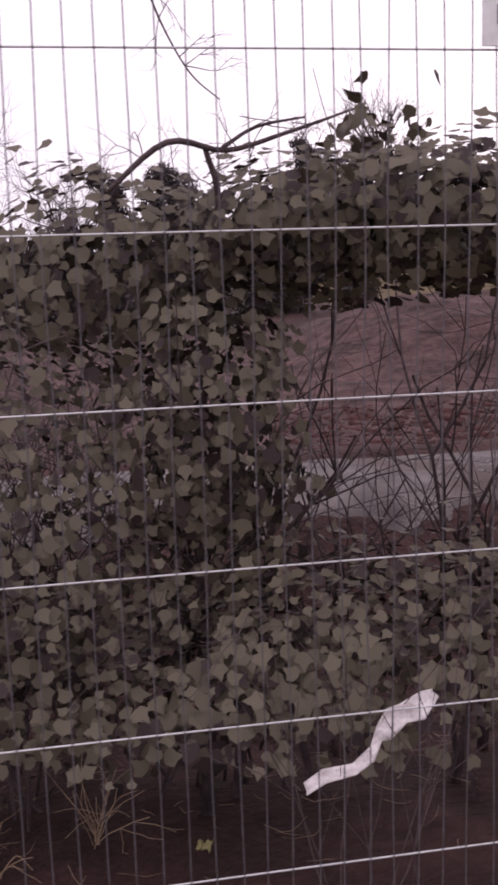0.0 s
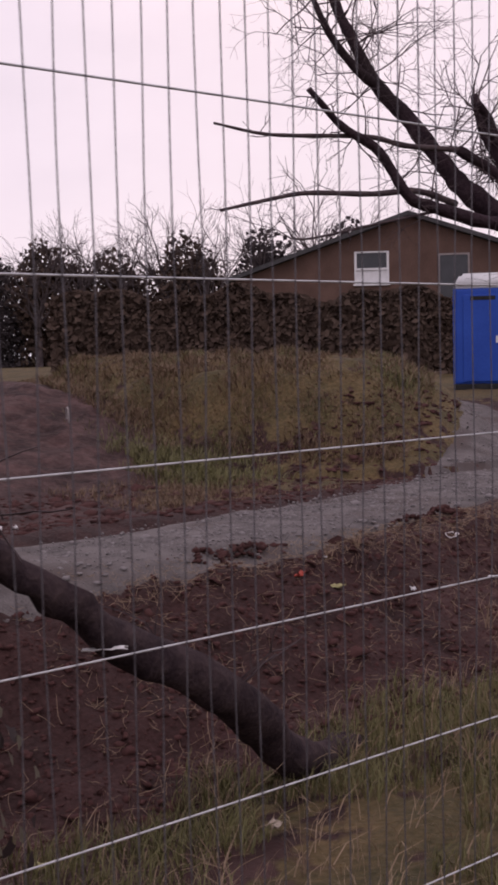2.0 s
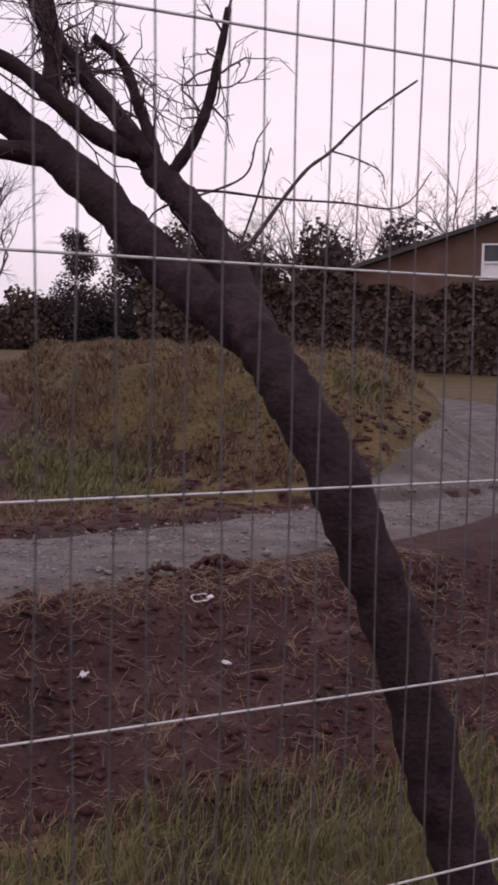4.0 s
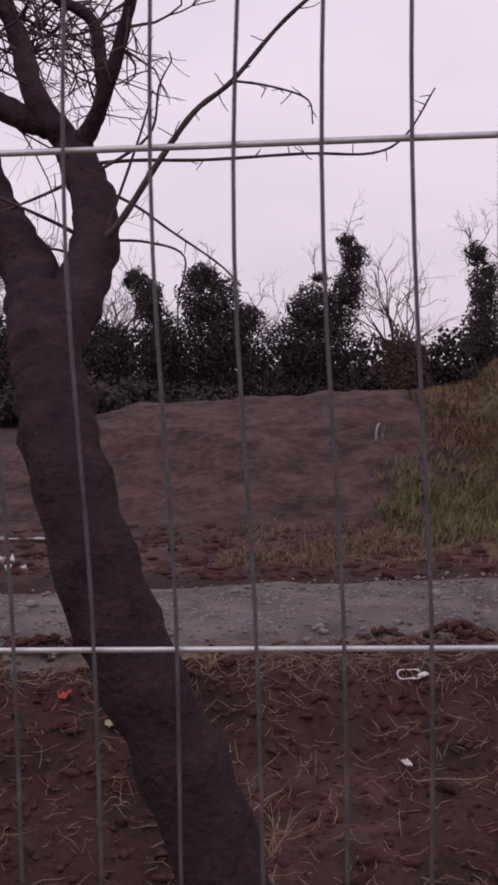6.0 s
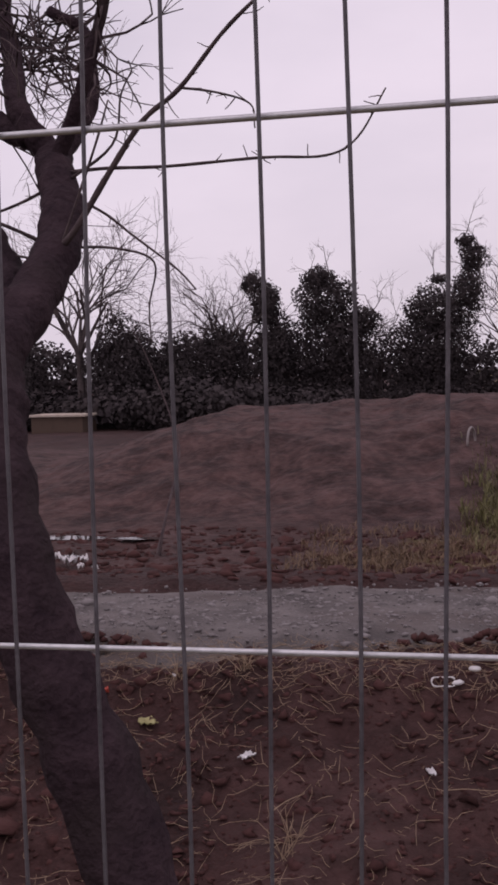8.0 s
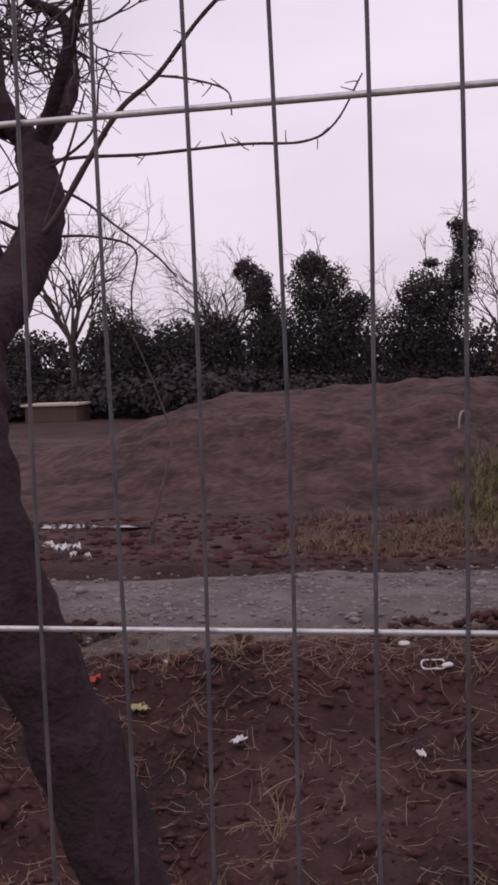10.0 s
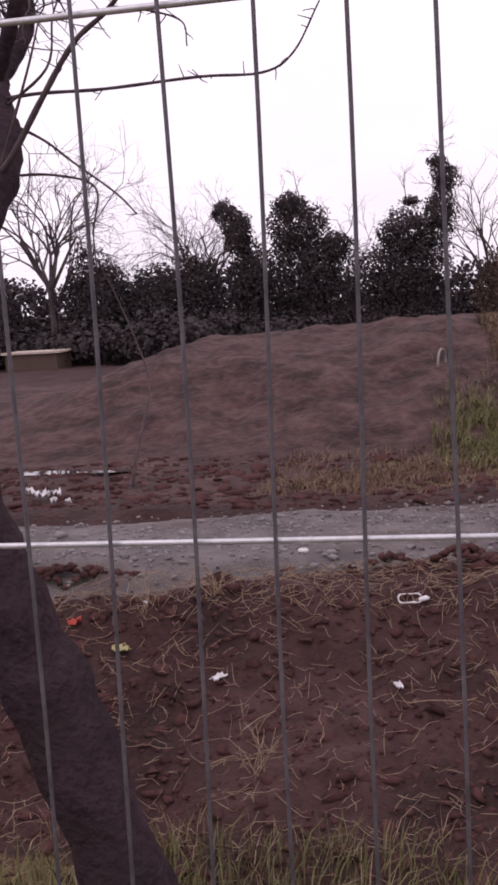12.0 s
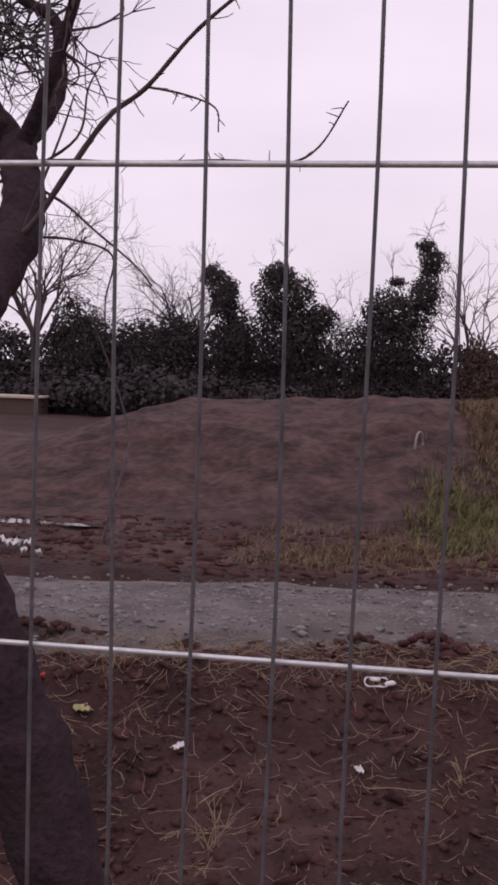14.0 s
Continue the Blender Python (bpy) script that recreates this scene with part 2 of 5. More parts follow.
def tube(points, radii, sides=6, start=0, caps=True):
    """Vertices and faces of a tapered tube along points."""
    pts = [Vector(p) for p in points]
    verts, faces = [], []
    side = None
    for i, p in enumerate(pts):
        d = (pts[min(i + 1, len(pts) - 1)] - pts[max(i - 1, 0)]).normalized()
        if side is None:
            side = d.orthogonal().normalized()
        side = (side - d * side.dot(d))
        side = side.normalized() if side.length > 1e-6 else d.orthogonal().normalized()
        up = d.cross(side)
        for k in range(sides):
            a = 2 * math.pi * k / sides
            verts.append(p + (side * math.cos(a) + up * math.sin(a)) * radii[i])
    for i in range(len(pts) - 1):
        for k in range(sides):
            k2 = (k + 1) % sides
            a, b = start + i * sides, start + (i + 1) * sides
            faces.append((a + k, a + k2, b + k2, b + k))
    if caps:
        faces.append(tuple(start + k for k in reversed(range(sides))))
        e = start + (len(pts) - 1) * sides
        faces.append(tuple(e + k for k in range(sides)))
    return verts, faces


def smooth_line(points, steps=5):
    """A rounded line through the given points, and as many radii when each point has four numbers."""
    p = np.array(points, float)
    p = np.vstack([2 * p[0] - p[1], p, 2 * p[-1] - p[-2]])
    out = []
    for i in range(1, len(p) - 2):
        for s in np.arange(steps) / steps:
            a, b, c, d = p[i - 1], p[i], p[i + 1], p[i + 2]
            out.append(0.5 * (2 * b + (c - a) * s + (2 * a - 5 * b + 4 * c - d) * s * s + (3 * b - a - 3 * c + d) * s ** 3))
    out.append(p[-2])
    return np.array(out)


class Tubes:
    """Gathers many tubes into one mesh."""
    def __init__(self):
        self.v, self.f = [], []

    def add(self, points, radii, sides=4):
        v, f = tube(points, radii, sides, len(self.v))
        self.v += v
        self.f += f


def lattice(ix, iy, seed):
    h = (ix.astype(np.int64) * 374761393 + iy.astype(np.int64) * 668265263 + seed * 1442695041) & 0x7FFFFFFF
    h = ((h ^ (h >> 13)) * 1274126177) & 0x7FFFFFFF
    return ((h ^ (h >> 16)) & 0xFFFF) / 65535.0


def bumps(x, y, scale, seed=0, octaves=3):
    """Smooth noise from -1 to 1 over the plan."""
    total, amp, norm = np.zeros_like(x, dtype=float), 1.0, 0.0
    for o in range(octaves):
        u, v = x / scale, y / scale
        iu, iv = np.floor(u), np.floor(v)
        fu, fv = u - iu, v - iv
        fu, fv = fu * fu * (3 - 2 * fu), fv * fv * (3 - 2 * fv)
        g = [lattice(iu + a, iv + b, seed + o) for a in (0, 1) for b in (0, 1)]
        total += amp * ((g[0] * (1 - fv) + g[1] * fv) * (1 - fu) + (g[2] * (1 - fv) + g[3] * fv) * fu)
        norm += amp
        amp, scale = amp * 0.5, scale * 0.5
    return total / norm * 2 - 1


def step(a, b, v):
    s = np.clip((v - a) / (b - a), 0, 1)
    return s * s * (3 - 2 * s)


# ---- the lie of the land ----
TRACK = smooth_line([(-14, 4.9), (-6, 4.6), (0, 4.3), (4, 4.2), (6.2, 4.3), (7.4, 4.45), (8.5, 4.7), (9.7, 5.05), (11, 5.7), (12.5, 6.85), (14, 8.5), (15.4, 10.5), (16.3, 12.8), (16.6, 15.5), (16, 19), (14, 24)], 3)
HALF_WIDTH = 0.66


def track_distance(x, y):
    d = np.full(np.shape(x), 1e9)
    for (ax, ay), (bx, by) in zip(TRACK[:-1], TRACK[1:]):
        dx, dy = bx - ax, by - ay
        s = np.clip(((x - ax) * dx + (y - ay) * dy) / (dx * dx + dy * dy), 0, 1)
        d = np.minimum(d, np.hypot(x - ax - s * dx, y - ay - s * dy))
    return d


def grass_mound(x, y):
    a = (x - 10.9) / np.where(x < 10.9, 2.4, 3.2)
    b = (y - 10.6) / np.where(y < 10.6, 4.6, 5.0)
    return np.clip(1.04 - np.sqrt(a * a + b * b + 0.002), 0, 1)


def height(x, y):
    x, y = np.asarray(x, float), np.asarray(y, float)
    z = np.interp(y, [-60, -2, 0.3, 1.0, 1.6, 2.35, 2.75, 3.1, 3.28, 3.48, 3.65, 3.85, 4.0, 5.2, 6, 8, 12, 20, 40, 120, 900],
                  [-0.1, -0.1, -0.1, -0.15, -0.25, -0.27, -0.18, -0.055, 0.012, 0.09, 0.195, 0.26, 0.275, 0.26, 0.22, 0.23, 0.31, 0.15, -0.1, -0.5, -1.0])
    left = step(6.5, 4.5, x)
    z = z - left * 0.16 * step(1.5, 2.6, y) * step(3.7, 3.0, y)
    near = step(60, 25, np.hypot(x - 6, y - 5))
    ridge = np.interp(x, [-2, 1, 3, 3.6, 4.1, 4.6, 5.4, 6.3, 7.3, 8.5, 9.6, 11, 12.5], [0.3, 0.2, 0.06, 0.1, 0.22, 0.44, 0.66, 0.73, 0.77, 0.83, 0.76, 0.4, 0])
    wobble = 0.25 * bumps(x, y * 0.3, 1.7, 11)
    z = z + ridge * step(7.3 + wobble, 10.7 + wobble, y) * step(17, 12, y) * (1 + 0.12 * bumps(x, y, 0.8, 5))
    z = z + step(11.5, 19, x) * (0.34 * step(5, 12, y) + 0.75 * step(12, 34, y))
    g = grass_mound(x, y)
    z = np.maximum(z, 0.3 + 1.0 * step(0, 0.5, g) + np.minimum(g, 0.5) * (0.3 * bumps(x, y, 0.75, 21) + 0.16 * bumps(x, y, 0.28, 23))) * (g > 0) + z * (g <= 0)
    far_off = track_distance(x, y)
    away = step(0.55, 1.0, far_off)
    z = z + away * near * (0.05 * bumps(x, y, 0.55, 1) + 0.022 * bumps(x, y, 0.16, 2)) * step(0.4, 1.2, y)
    rough = step(7.4, 8.2, y) * step(13, 11.5, y) * step(8.8, 8.2, x) * step(2.5, 4.5, x)
    z = z + rough * (0.07 * bumps(x, y, 0.8, 95, 3) + 0.025 * bumps(x, y, 0.2, 96))
    bank = step(2.3, 2.7, y) * step(3.85, 3.6, y)
    z = z + bank * (0.05 * bumps(x, y, 0.3, 31, 2) + 0.035 * np.minimum(bumps(x, y, 0.13, 33, 2), 0.25))
    verge = step(0.62, 0.72, far_off) * step(1.25, 0.8, far_off)
    z = z + verge * 0.03 * (1 + bumps(x, y, 0.3, 41))
    return z


def axis(lo, hi, d, far):
    mid = np.arange(lo, hi, d)
    out, stepw = [hi], d
    while out[-1] < far:
        stepw *= 1.16
        out.append(out[-1] + stepw)
    back, stepw = [lo], d
    while back[-1] > -far:
        stepw *= 1.16
        back.append(back[-1] - stepw)
    return np.concatenate([np.array(back[:0:-1]), mid, np.array(out)])


gx, gy = axis(-1.0, 12.5, 0.05, 900), axis(0.3, 12.0, 0.05, 900)
GX, GY = np.meshgrid(gx, gy)
GZ = height(GX, GY)
turf = step(0.02, 0.25, grass_mound(GX, GY)) * (0.62 + 0.25 * bumps(GX, GY, 1.1, 3))
turf = np.maximum(turf, step(2.75, 2.3, GY) * step(3.5, 5.6, GX) * (0.52 + 0.3 * bumps(GX, GY, 0.6, 8)))
turf = np.maximum(turf, step(0.9, 0.2, GY) * 0.7)
turf = np.maximum(turf, step(14, 20, GY) * 0.6 * step(9, 13, GX))
turf = turf * (1 - step(8.4, 8.0, GX) * step(7.6, 8.0, GY) * step(16, 13, GY))
turf = np.maximum(turf, step(5.5, 6.2, GY) * step(7.8, 7.0, GY) * step(6.9, 8.2, GX) * 0.52)
turf = np.maximum(turf, step(15.6, 17, GX) * 0.6)
nx, ny = len(gx), len(gy)
idx = np.arange(nx * ny).reshape(ny, nx)
quads = np.stack([idx[:-1, :-1], idx[:-1, 1:], idx[1:, 1:], idx[1:, :-1]], -1).reshape(-1, 4)
gm = bpy.data.meshes.new("ground")
gm.vertices.add(nx * ny)
gm.vertices.foreach_set("co", np.stack([GX, GY, GZ], -1).ravel())
gm.loops.add(quads.size)
gm.loops.foreach_set("vertex_index", quads.ravel().astype(np.int32))
gm.polygons.add(len(quads))
gm.polygons.foreach_set("loop_start", np.arange(0, quads.size, 4).astype(np.int32))
gm.polygons.foreach_set("use_smooth", np.ones(len(quads), bool))
gm.update()
gm.attributes.new("turf", "FLOAT", "POINT").data.foreach_set("value", turf.ravel().astype(np.float32))
heaped = step(7.2, 8.2, GY) * step(18, 14, GY) * step(9.6, 8.6, GX) + 0.45 * step(5.3, 5.6, GY) * step(7.8, 7.2, GY) * step(9, 8, GX)
gm.attributes.new("heaped", "FLOAT", "POINT").data.foreach_set("value", heaped.ravel().astype(np.float32))
gm.materials.append(M["ground"])
ground = tagged(new("ground", gm), "wet red-brown soil banks and rough turf beyond a fence", "ground", kind="structure")


def ground_z(x, y):
    return float(height(np.array([x]), np.array([y]))[0])


def track():
    """The gravel track, a strip with uneven edges and a slight crown."""
    line = smooth_line(TRACK, 7)
    d = np.gradient(line, axis=0)
    d /= np.linalg.norm(d, axis=1)[:, None]
    nrm = np.stack([-d[:, 1], d[:, 0]], 1)
    across = np.linspace(-1, 1, 13)
    faces = []
    zero = np.zeros(len(line))
    left_w = HALF_WIDTH + 0.07 * bumps(line[:, 0], line[:, 1], 0.5, 51)
    right_w = HALF_WIDTH + 0.07 * bumps(line[:, 0] + 40, line[:, 1], 0.5, 51)
    w = np.where(across[None] < 0, left_w[:, None], right_w[:, None])
    X = line[:, :1] + nrm[:, :1] * across[None] * w
    Y = line[:, 1:] + nrm[:, 1:] * across[None] * w
    Z = height(X, Y) + 0.028 * (1 - np.abs(across[None]) ** 4) - 0.012 * (np.abs(across[None]) == 1) + 0.006 * bumps(X, Y, 0.12, 61)
    verts = np.stack([X, Y, Z], -1).reshape(-1, 3)
    k = len(across)
    for i in range(len(line) - 1):
        for j in range(k - 1):
            faces.append((i * k + j, i * k + j + 1, (i + 1) * k + j + 1, (i + 1) * k + j)[::-1])
    return tagged(mesh_object("gravel_track", verts, faces, "gravel", smooth=True), "grey gravel track with ragged earth edges", "track", kind="structure")


track()

# ---- temporary fence ----
PANEL, TOP, ROWS, GAP = 3.45, 2.0, 8, 0.04
CORNER = 0.14


fence = thing("temporary_fence", (0, 0, 0), "row of galvanised round-top mesh panels clamped together", "fence")


fence_rng = np.random.default_rng(3)


def fence_panel(x0, tape=(False, False), shift=0.0):
    """A round-top mesh panel from its left post at x0; each wire is a part of it."""
    arc = [(CORNER * (1 - math.cos(a)), 0, TOP - CORNER + CORNER * math.sin(a)) for a in np.linspace(0, math.pi / 2, 7)]
    right = [(PANEL - x, 0, z) for x, _, z in reversed(arc)]
    v, f = tube([(0, 0, -0.14)] + arc + right + [(PANEL, 0, -0.14)], [0.0155] * 16, 12)
    root = mesh_object("fence_panel", v, f, "galv", fence, "bent galvanised steel tube with wire mesh", True)
    root.location.x = x0
    v, f = tube([(0.0, 0, 0.06), (PANEL, 0, 0.06)], [0.0135] * 2, 10)
    mesh_object("bottom_rail", v, f, "galv", root, "", True)
    wires = int(PANEL / GAP)
    heights = np.concatenate([np.linspace(0.05, 1.2, 10), np.linspace(1.26, 1.68, 11), np.linspace(1.74, TOP, 4)])
    for k in range(1, wires):
        lean, sway, phase = fence_rng.normal() * 0.0012, 0.0012 + 0.0016 * fence_rng.random(), fence_rng.uniform(0, 6)
        kink = -0.0065 * math.exp(-((k - 57) / 4.5) ** 2) if shift else fence_rng.normal() * 0.0012
        line = [(lean * (z - 1.4) + sway * math.sin(z * 8.0 + phase) + kink * max(0.0, math.cos((z - 1.48) * math.pi / 0.42)) ** 2 * (abs(z - 1.48) < 0.21),
                 -0.003 + 0.002 * math.sin(z * 5 + phase), z) for z in heights]
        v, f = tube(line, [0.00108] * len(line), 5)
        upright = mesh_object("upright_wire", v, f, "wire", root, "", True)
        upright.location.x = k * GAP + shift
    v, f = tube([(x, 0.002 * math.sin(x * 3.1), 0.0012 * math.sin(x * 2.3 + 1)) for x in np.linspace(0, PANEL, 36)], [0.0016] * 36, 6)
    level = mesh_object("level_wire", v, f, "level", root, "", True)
    level.location.z = TOP - 0.24
    for k in range(2, ROWS + 1):
        c = new("level_wire", level.data)
        c.parent, c.location = root, (0, 0, TOP - 0.24 * k)
    for side, x in zip(tape, (0, PANEL)):
        if side:
            v, f = tube([(x, 0, 1.285), (x, 0, 1.03)], [0.0164] * 2, 12, caps=False)
            half = [q for i, q in enumerate(f) if i % 12 in range(6, 12)]
            mesh_object("reflective_tape", v, half, "orange", root, "bright orange tape round the post", True)
    return root


JOINT = 0.082
starts = [1.8 - JOINT - PANEL, 1.8, 1.8 + PANEL + JOINT, 1.8 + 2 * (PANEL + JOINT)]
fence_panel(starts[0] - JOINT - PANEL)
fence_panel(starts[0], (False, True))
fence_panel(starts[1], (True, False))
fence_panel(starts[2], (True, False), 0.016)
fence_panel(starts[3])


def coupler(x, z):
    root = thing("fence_coupler", (x, 0, z), "grey steel clamp bolted round two fence posts", "fence clamp", "fence clamps")
    bm = box((JOINT + 0.046, 0.010, 0.025), (0, -0.0212, 0), 0.004)
    part("front_plate", bm, "galv", root)
    part("back_plate", box((JOINT + 0.046, 0.010, 0.025), (0, 0.0212, 0), 0.004), "galv", root)
    v, f = tube([(0, -0.038, 0), (0, 0.034, 0)], [0.005] * 2, 8)
    mesh_object("bolt", v, f, "galv", root)
    v, f = tube([(0, -0.035, 0), (0, -0.026, 0)], [0.010] * 2, 6)
    mesh_object("nut", v, f, "galv", root)


for x in (1.8 - JOINT / 2, 1.8 + PANEL + JOINT / 2, 1.8 + 2 * PANEL + 1.5 * JOINT):
    coupler(x, 1.535)


def sign(x, z, w, h, mat, rows, label, word=None):
    root = thing("fence_sign", (x, -0.012, z), label, "sign", "fence signs")
    part("board", box((w, 0.004, h), (0, 0, 0), 0.001), mat, root)
    for name, cx, cz, bw, bh, m in rows:
        part(name, box((bw, 0.0012, bh), (cx, -0.0032, cz)), m, root)
    if word:
        text, cx, cz, size, m = word
        letters = bpy.data.curves.new("lettering", "FONT")
        letters.body, letters.size, letters.align_x, letters.align_y, letters.extrude, letters.offset = text, size, "CENTER", "CENTER", 0.0004, size * 0.018
        letters.shear = 0.2
        letters.materials.append(M[m])
        ob = new("lettering", letters)
        ob.parent, ob.matrix_basis = root, pose(cx, -0.0034, cz, 90)


def white_sign(x):
    rows = [("small_print", 0.0, 0.031, 0.085, 0.008, "print_grey"), ("small_print", 0.01, -0.031, 0.09, 0.008, "print_grey")]
    rows += [("letter_bar", cx, 0, bw, 0.026, "print_dark") for cx, bw in ((-0.082, 0.018), (-0.054, 0.016))]
    rows += [("stripe", 0.066 + 0.012 * k, 0.004 - 0.004 * (k % 2), 0.008, 0.018, "print_yellow" if k % 2 == 0 else "print_dark") for k in range(4)]
    sign(x, TOP - 0.24 + 0.046, 0.225, 0.085, "sign_white", rows, "white plastic hire sign cable-tied to the fence top", ("Hire", 0.008, 0, 0.036, "print_dark"))


white_sign(1.8 - JOINT - 0.165)
white_sign(1.8 + PANEL - 0.165)
navy = [("letter_bar", -0.068 + 0.0215 * k, 0.002, 0.017, 0.027, "print_yellow") for k in range(2)]
navy = [(n_, cx * 0.98 + 0.0, cz, bw, bh, m_) for n_, cx, cz, bw, bh, m_ in navy]
navy += [("small_print", -0.03, -0.028, 0.06, 0.003, "print_grey"), ("small_print", 0.055, -0.028, 0.05, 0.003, "print_grey")]
sign(1.8 + 0.175, TOP - 0.24 + 0.04, 0.22, 0.075, "sign_navy", navy, "navy blue fence sign with yellow and pale lettering", ("FENCING", 0.028, 0.002, 0.034, "print_pale"))


def wire_tie():
    root = thing("wire_tie", (1.8 + PANEL + JOINT / 2, -0.02, 0.86), "twisted pale wire tying two fence posts", "wire tie")
    t = Tubes()
    t.add(smooth_line([(-0.055, 0.0, -0.012), (-0.03, -0.012, 0), (0, -0.006, 0.012), (0.03, -0.012, 0.006), (0.06, 0, 0.012)], 4), [0.003] * 17, 5)
    t.add(smooth_line([(-0.05, 0.0, 0.0), (-0.02, -0.014, 0.008), (0.01, -0.008, 0.0), (0.05, -0.008, 0.015)], 4), [0.0028] * 13, 5)
    mesh_object("strand", t.v, t.f, "plastic", root, "", True)


wire_tie()

# ---- vegetation helpers ----
LEAF = np.array([(0, -0.5), (0.34, -0.42), (0.5, -0.05), (0.24, 0.12), (0, 0.55), (-0.24, 0.12), (-0.5, -0.05), (-0.34, -0.42)])
OVAL = np.array([(0, -0.5), (0.22, -0.15), (0.2, 0.2), (0, 0.5), (-0.2, 0.2), (-0.22, -0.15)])


def scatter(places, normals, sizes, shape=LEAF, fold=0.12):
    """One flat leaf at each place, facing its normal, turned at random, slightly cupped."""
    n = normals / np.linalg.norm(normals, axis=1)[:, None]
    ref = rng.normal(size=n.shape)
    u = np.cross(n, ref)
    u /= np.linalg.norm(u, axis=1)[:, None]
    v = np.cross(n, u)
    k = len(shape)
    verts = (places[:, None] + sizes[:, None, None] * (u[:, None] * shape[None, :, :1] + v[:, None] * shape[None, :, 1:]
             + n[:, None] * (fold * np.abs(shape[None, :, :1]))))
    faces = np.arange(len(places) * k).reshape(-1, k)
    return verts.reshape(-1, 3), faces


def leaf_mesh(name, verts, faces, mat, parent=None, label=""):
    me = bpy.data.meshes.new(name)
    k = faces.shape[1]
    me.vertices.add(len(verts))
    me.vertices.foreach_set("co", verts.ravel())
    me.loops.add(faces.size)
    me.loops.foreach_set("vertex_index", faces.ravel().astype(np.int32))
    me.polygons.add(len(faces))
    me.polygons.foreach_set("loop_start", np.arange(0, faces.size, k).astype(np.int32))
    me.update()
    me.materials.append(M[mat])
    ob = new(name, me)
    ob.parent = parent
    if label:
        tagged(ob, label)
    return ob


def shell(centre, radii, count, inner=0.6, outer=1.08):
    """Places through the outer part of an ellipsoid, with the outward direction at each."""
    d = rng.normal(size=(count, 3))
    d /= np.linalg.norm(d, axis=1)[:, None]
    lump = 1 + 0.14 * np.sin(d[:, 0] * 5 + centre[0] * 3) * np.sin(d[:, 2] * 6 + centre[1]) + 0.1 * np.sin(d[:, 1] * 9 + d[:, 0] * 7)
    r = rng.uniform(inner, outer, count) ** 0.6 * lump
    return np.array(centre) + d * r[:, None] * np.array(radii), d / np.array(radii)


def branching(tubes, start, way, length, radius, depth, turn=0.5, sides=4, kids=(2, 3), droop=0.0, shrink=0.72):
    """A limb that forks again and again."""
    pts, p, d = [Vector(start)], Vector(start), Vector(way).normalized()
    steps = 4
    for _ in range(steps):
        d = (d + Vector(rng.normal(size=3)) * 0.13 + Vector((0, 0, -droop))).normalized()
        p = p + d * (length / steps)
        pts.append(p.copy())
    tubes.add(pts, list(np.linspace(radius, radius * 0.6, steps + 1)), sides if depth > 1 else 3)
    if depth <= 0:
        return
    for _ in range(int(rng.integers(kids[0], kids[1] + 1))):
        side = Vector(rng.normal(size=3))
        side = (side - d * side.dot(d)).normalized()
        at = pts[int(rng.integers(2, steps + 1))]
        branching(tubes, at, d + side * rng.uniform(0.5, 1.3) * turn * 1.6, length * rng.uniform(0.55, 0.85) * shrink / 0.72, radius * 0.58, depth - 1, turn, sides, kids, droop, shrink)


def blades(places, heights, widths, lean=0.5, parts=2):
    """Grass blades: narrow strips that bend over."""
    n = len(places)
    a = rng.uniform(0, 2 * np.pi, n)
    out = np.stack([np.cos(a), np.sin(a), np.zeros(n)], 1)
    across = np.stack([-np.sin(a + 0.6), np.cos(a + 0.6), np.zeros(n)], 1)
    bend = rng.uniform(0.1, 1.0, n) * lean
    rows = []
    for s, w in ((0, 1.0), (0.55, 0.8), (1.0, 0.12)):
        mid = places + np.array([0, 0, 1.0]) * (heights * s * (1 - 0.35 * bend * s))[:, None] + out * (heights * bend * s * s)[:, None]
        rows += [mid - across * (widths * w)[:, None] / 2, mid + across * (widths * w)[:, None] / 2]
    verts = np.stack(rows, 1).reshape(-1, 3)
    base = np.arange(n)[:, None] * 6
    faces = np.concatenate([base + np.array([0, 1, 3, 2]), base + np.array([2, 3, 5, 4])])
    return verts, faces


ICO = bmesh.new()
bmesh.ops.create_icosphere(ICO, subdivisions=1, radius=1)
ICO_V = np.array([v.co[:] for v in ICO.verts])
ICO_F = np.array([[v.index for v in f.verts] for f in ICO.faces])
ICO.free()


def lumps(places, sizes, flat=0.7, rough=0.35):
    """Rough stones or clods."""
    n = len(places)
    shape = ICO_V[None] * (1 + rough * rng.uniform(-1, 1, (n, len(ICO_V), 1))) * sizes[:, None, None]
    a = rng.uniform(0, 2 * np.pi, n)
    stretch = np.stack([rng.uniform(0.8, 1.5, n), rng.uniform(0.7, 1.1, n), np.full(n, flat)], 1)
    shape = shape * stretch[:, None]
    c, s = np.cos(a)[:, None], np.sin(a)[:, None]
    x, y = shape[..., 0] * c - shape[..., 1] * s, shape[..., 0] * s + shape[..., 1] * c
    verts = np.stack([x, y, shape[..., 2]], -1) + places[:, None]
    faces = ICO_F[None] + (np.arange(n) * len(ICO_V))[:, None, None]
    return verts.reshape(-1, 3), faces.reshape(-1, 3)


def on_ground(x, y, up=0.0):
    return np.stack([x, y, height(x, y) + up], 1)


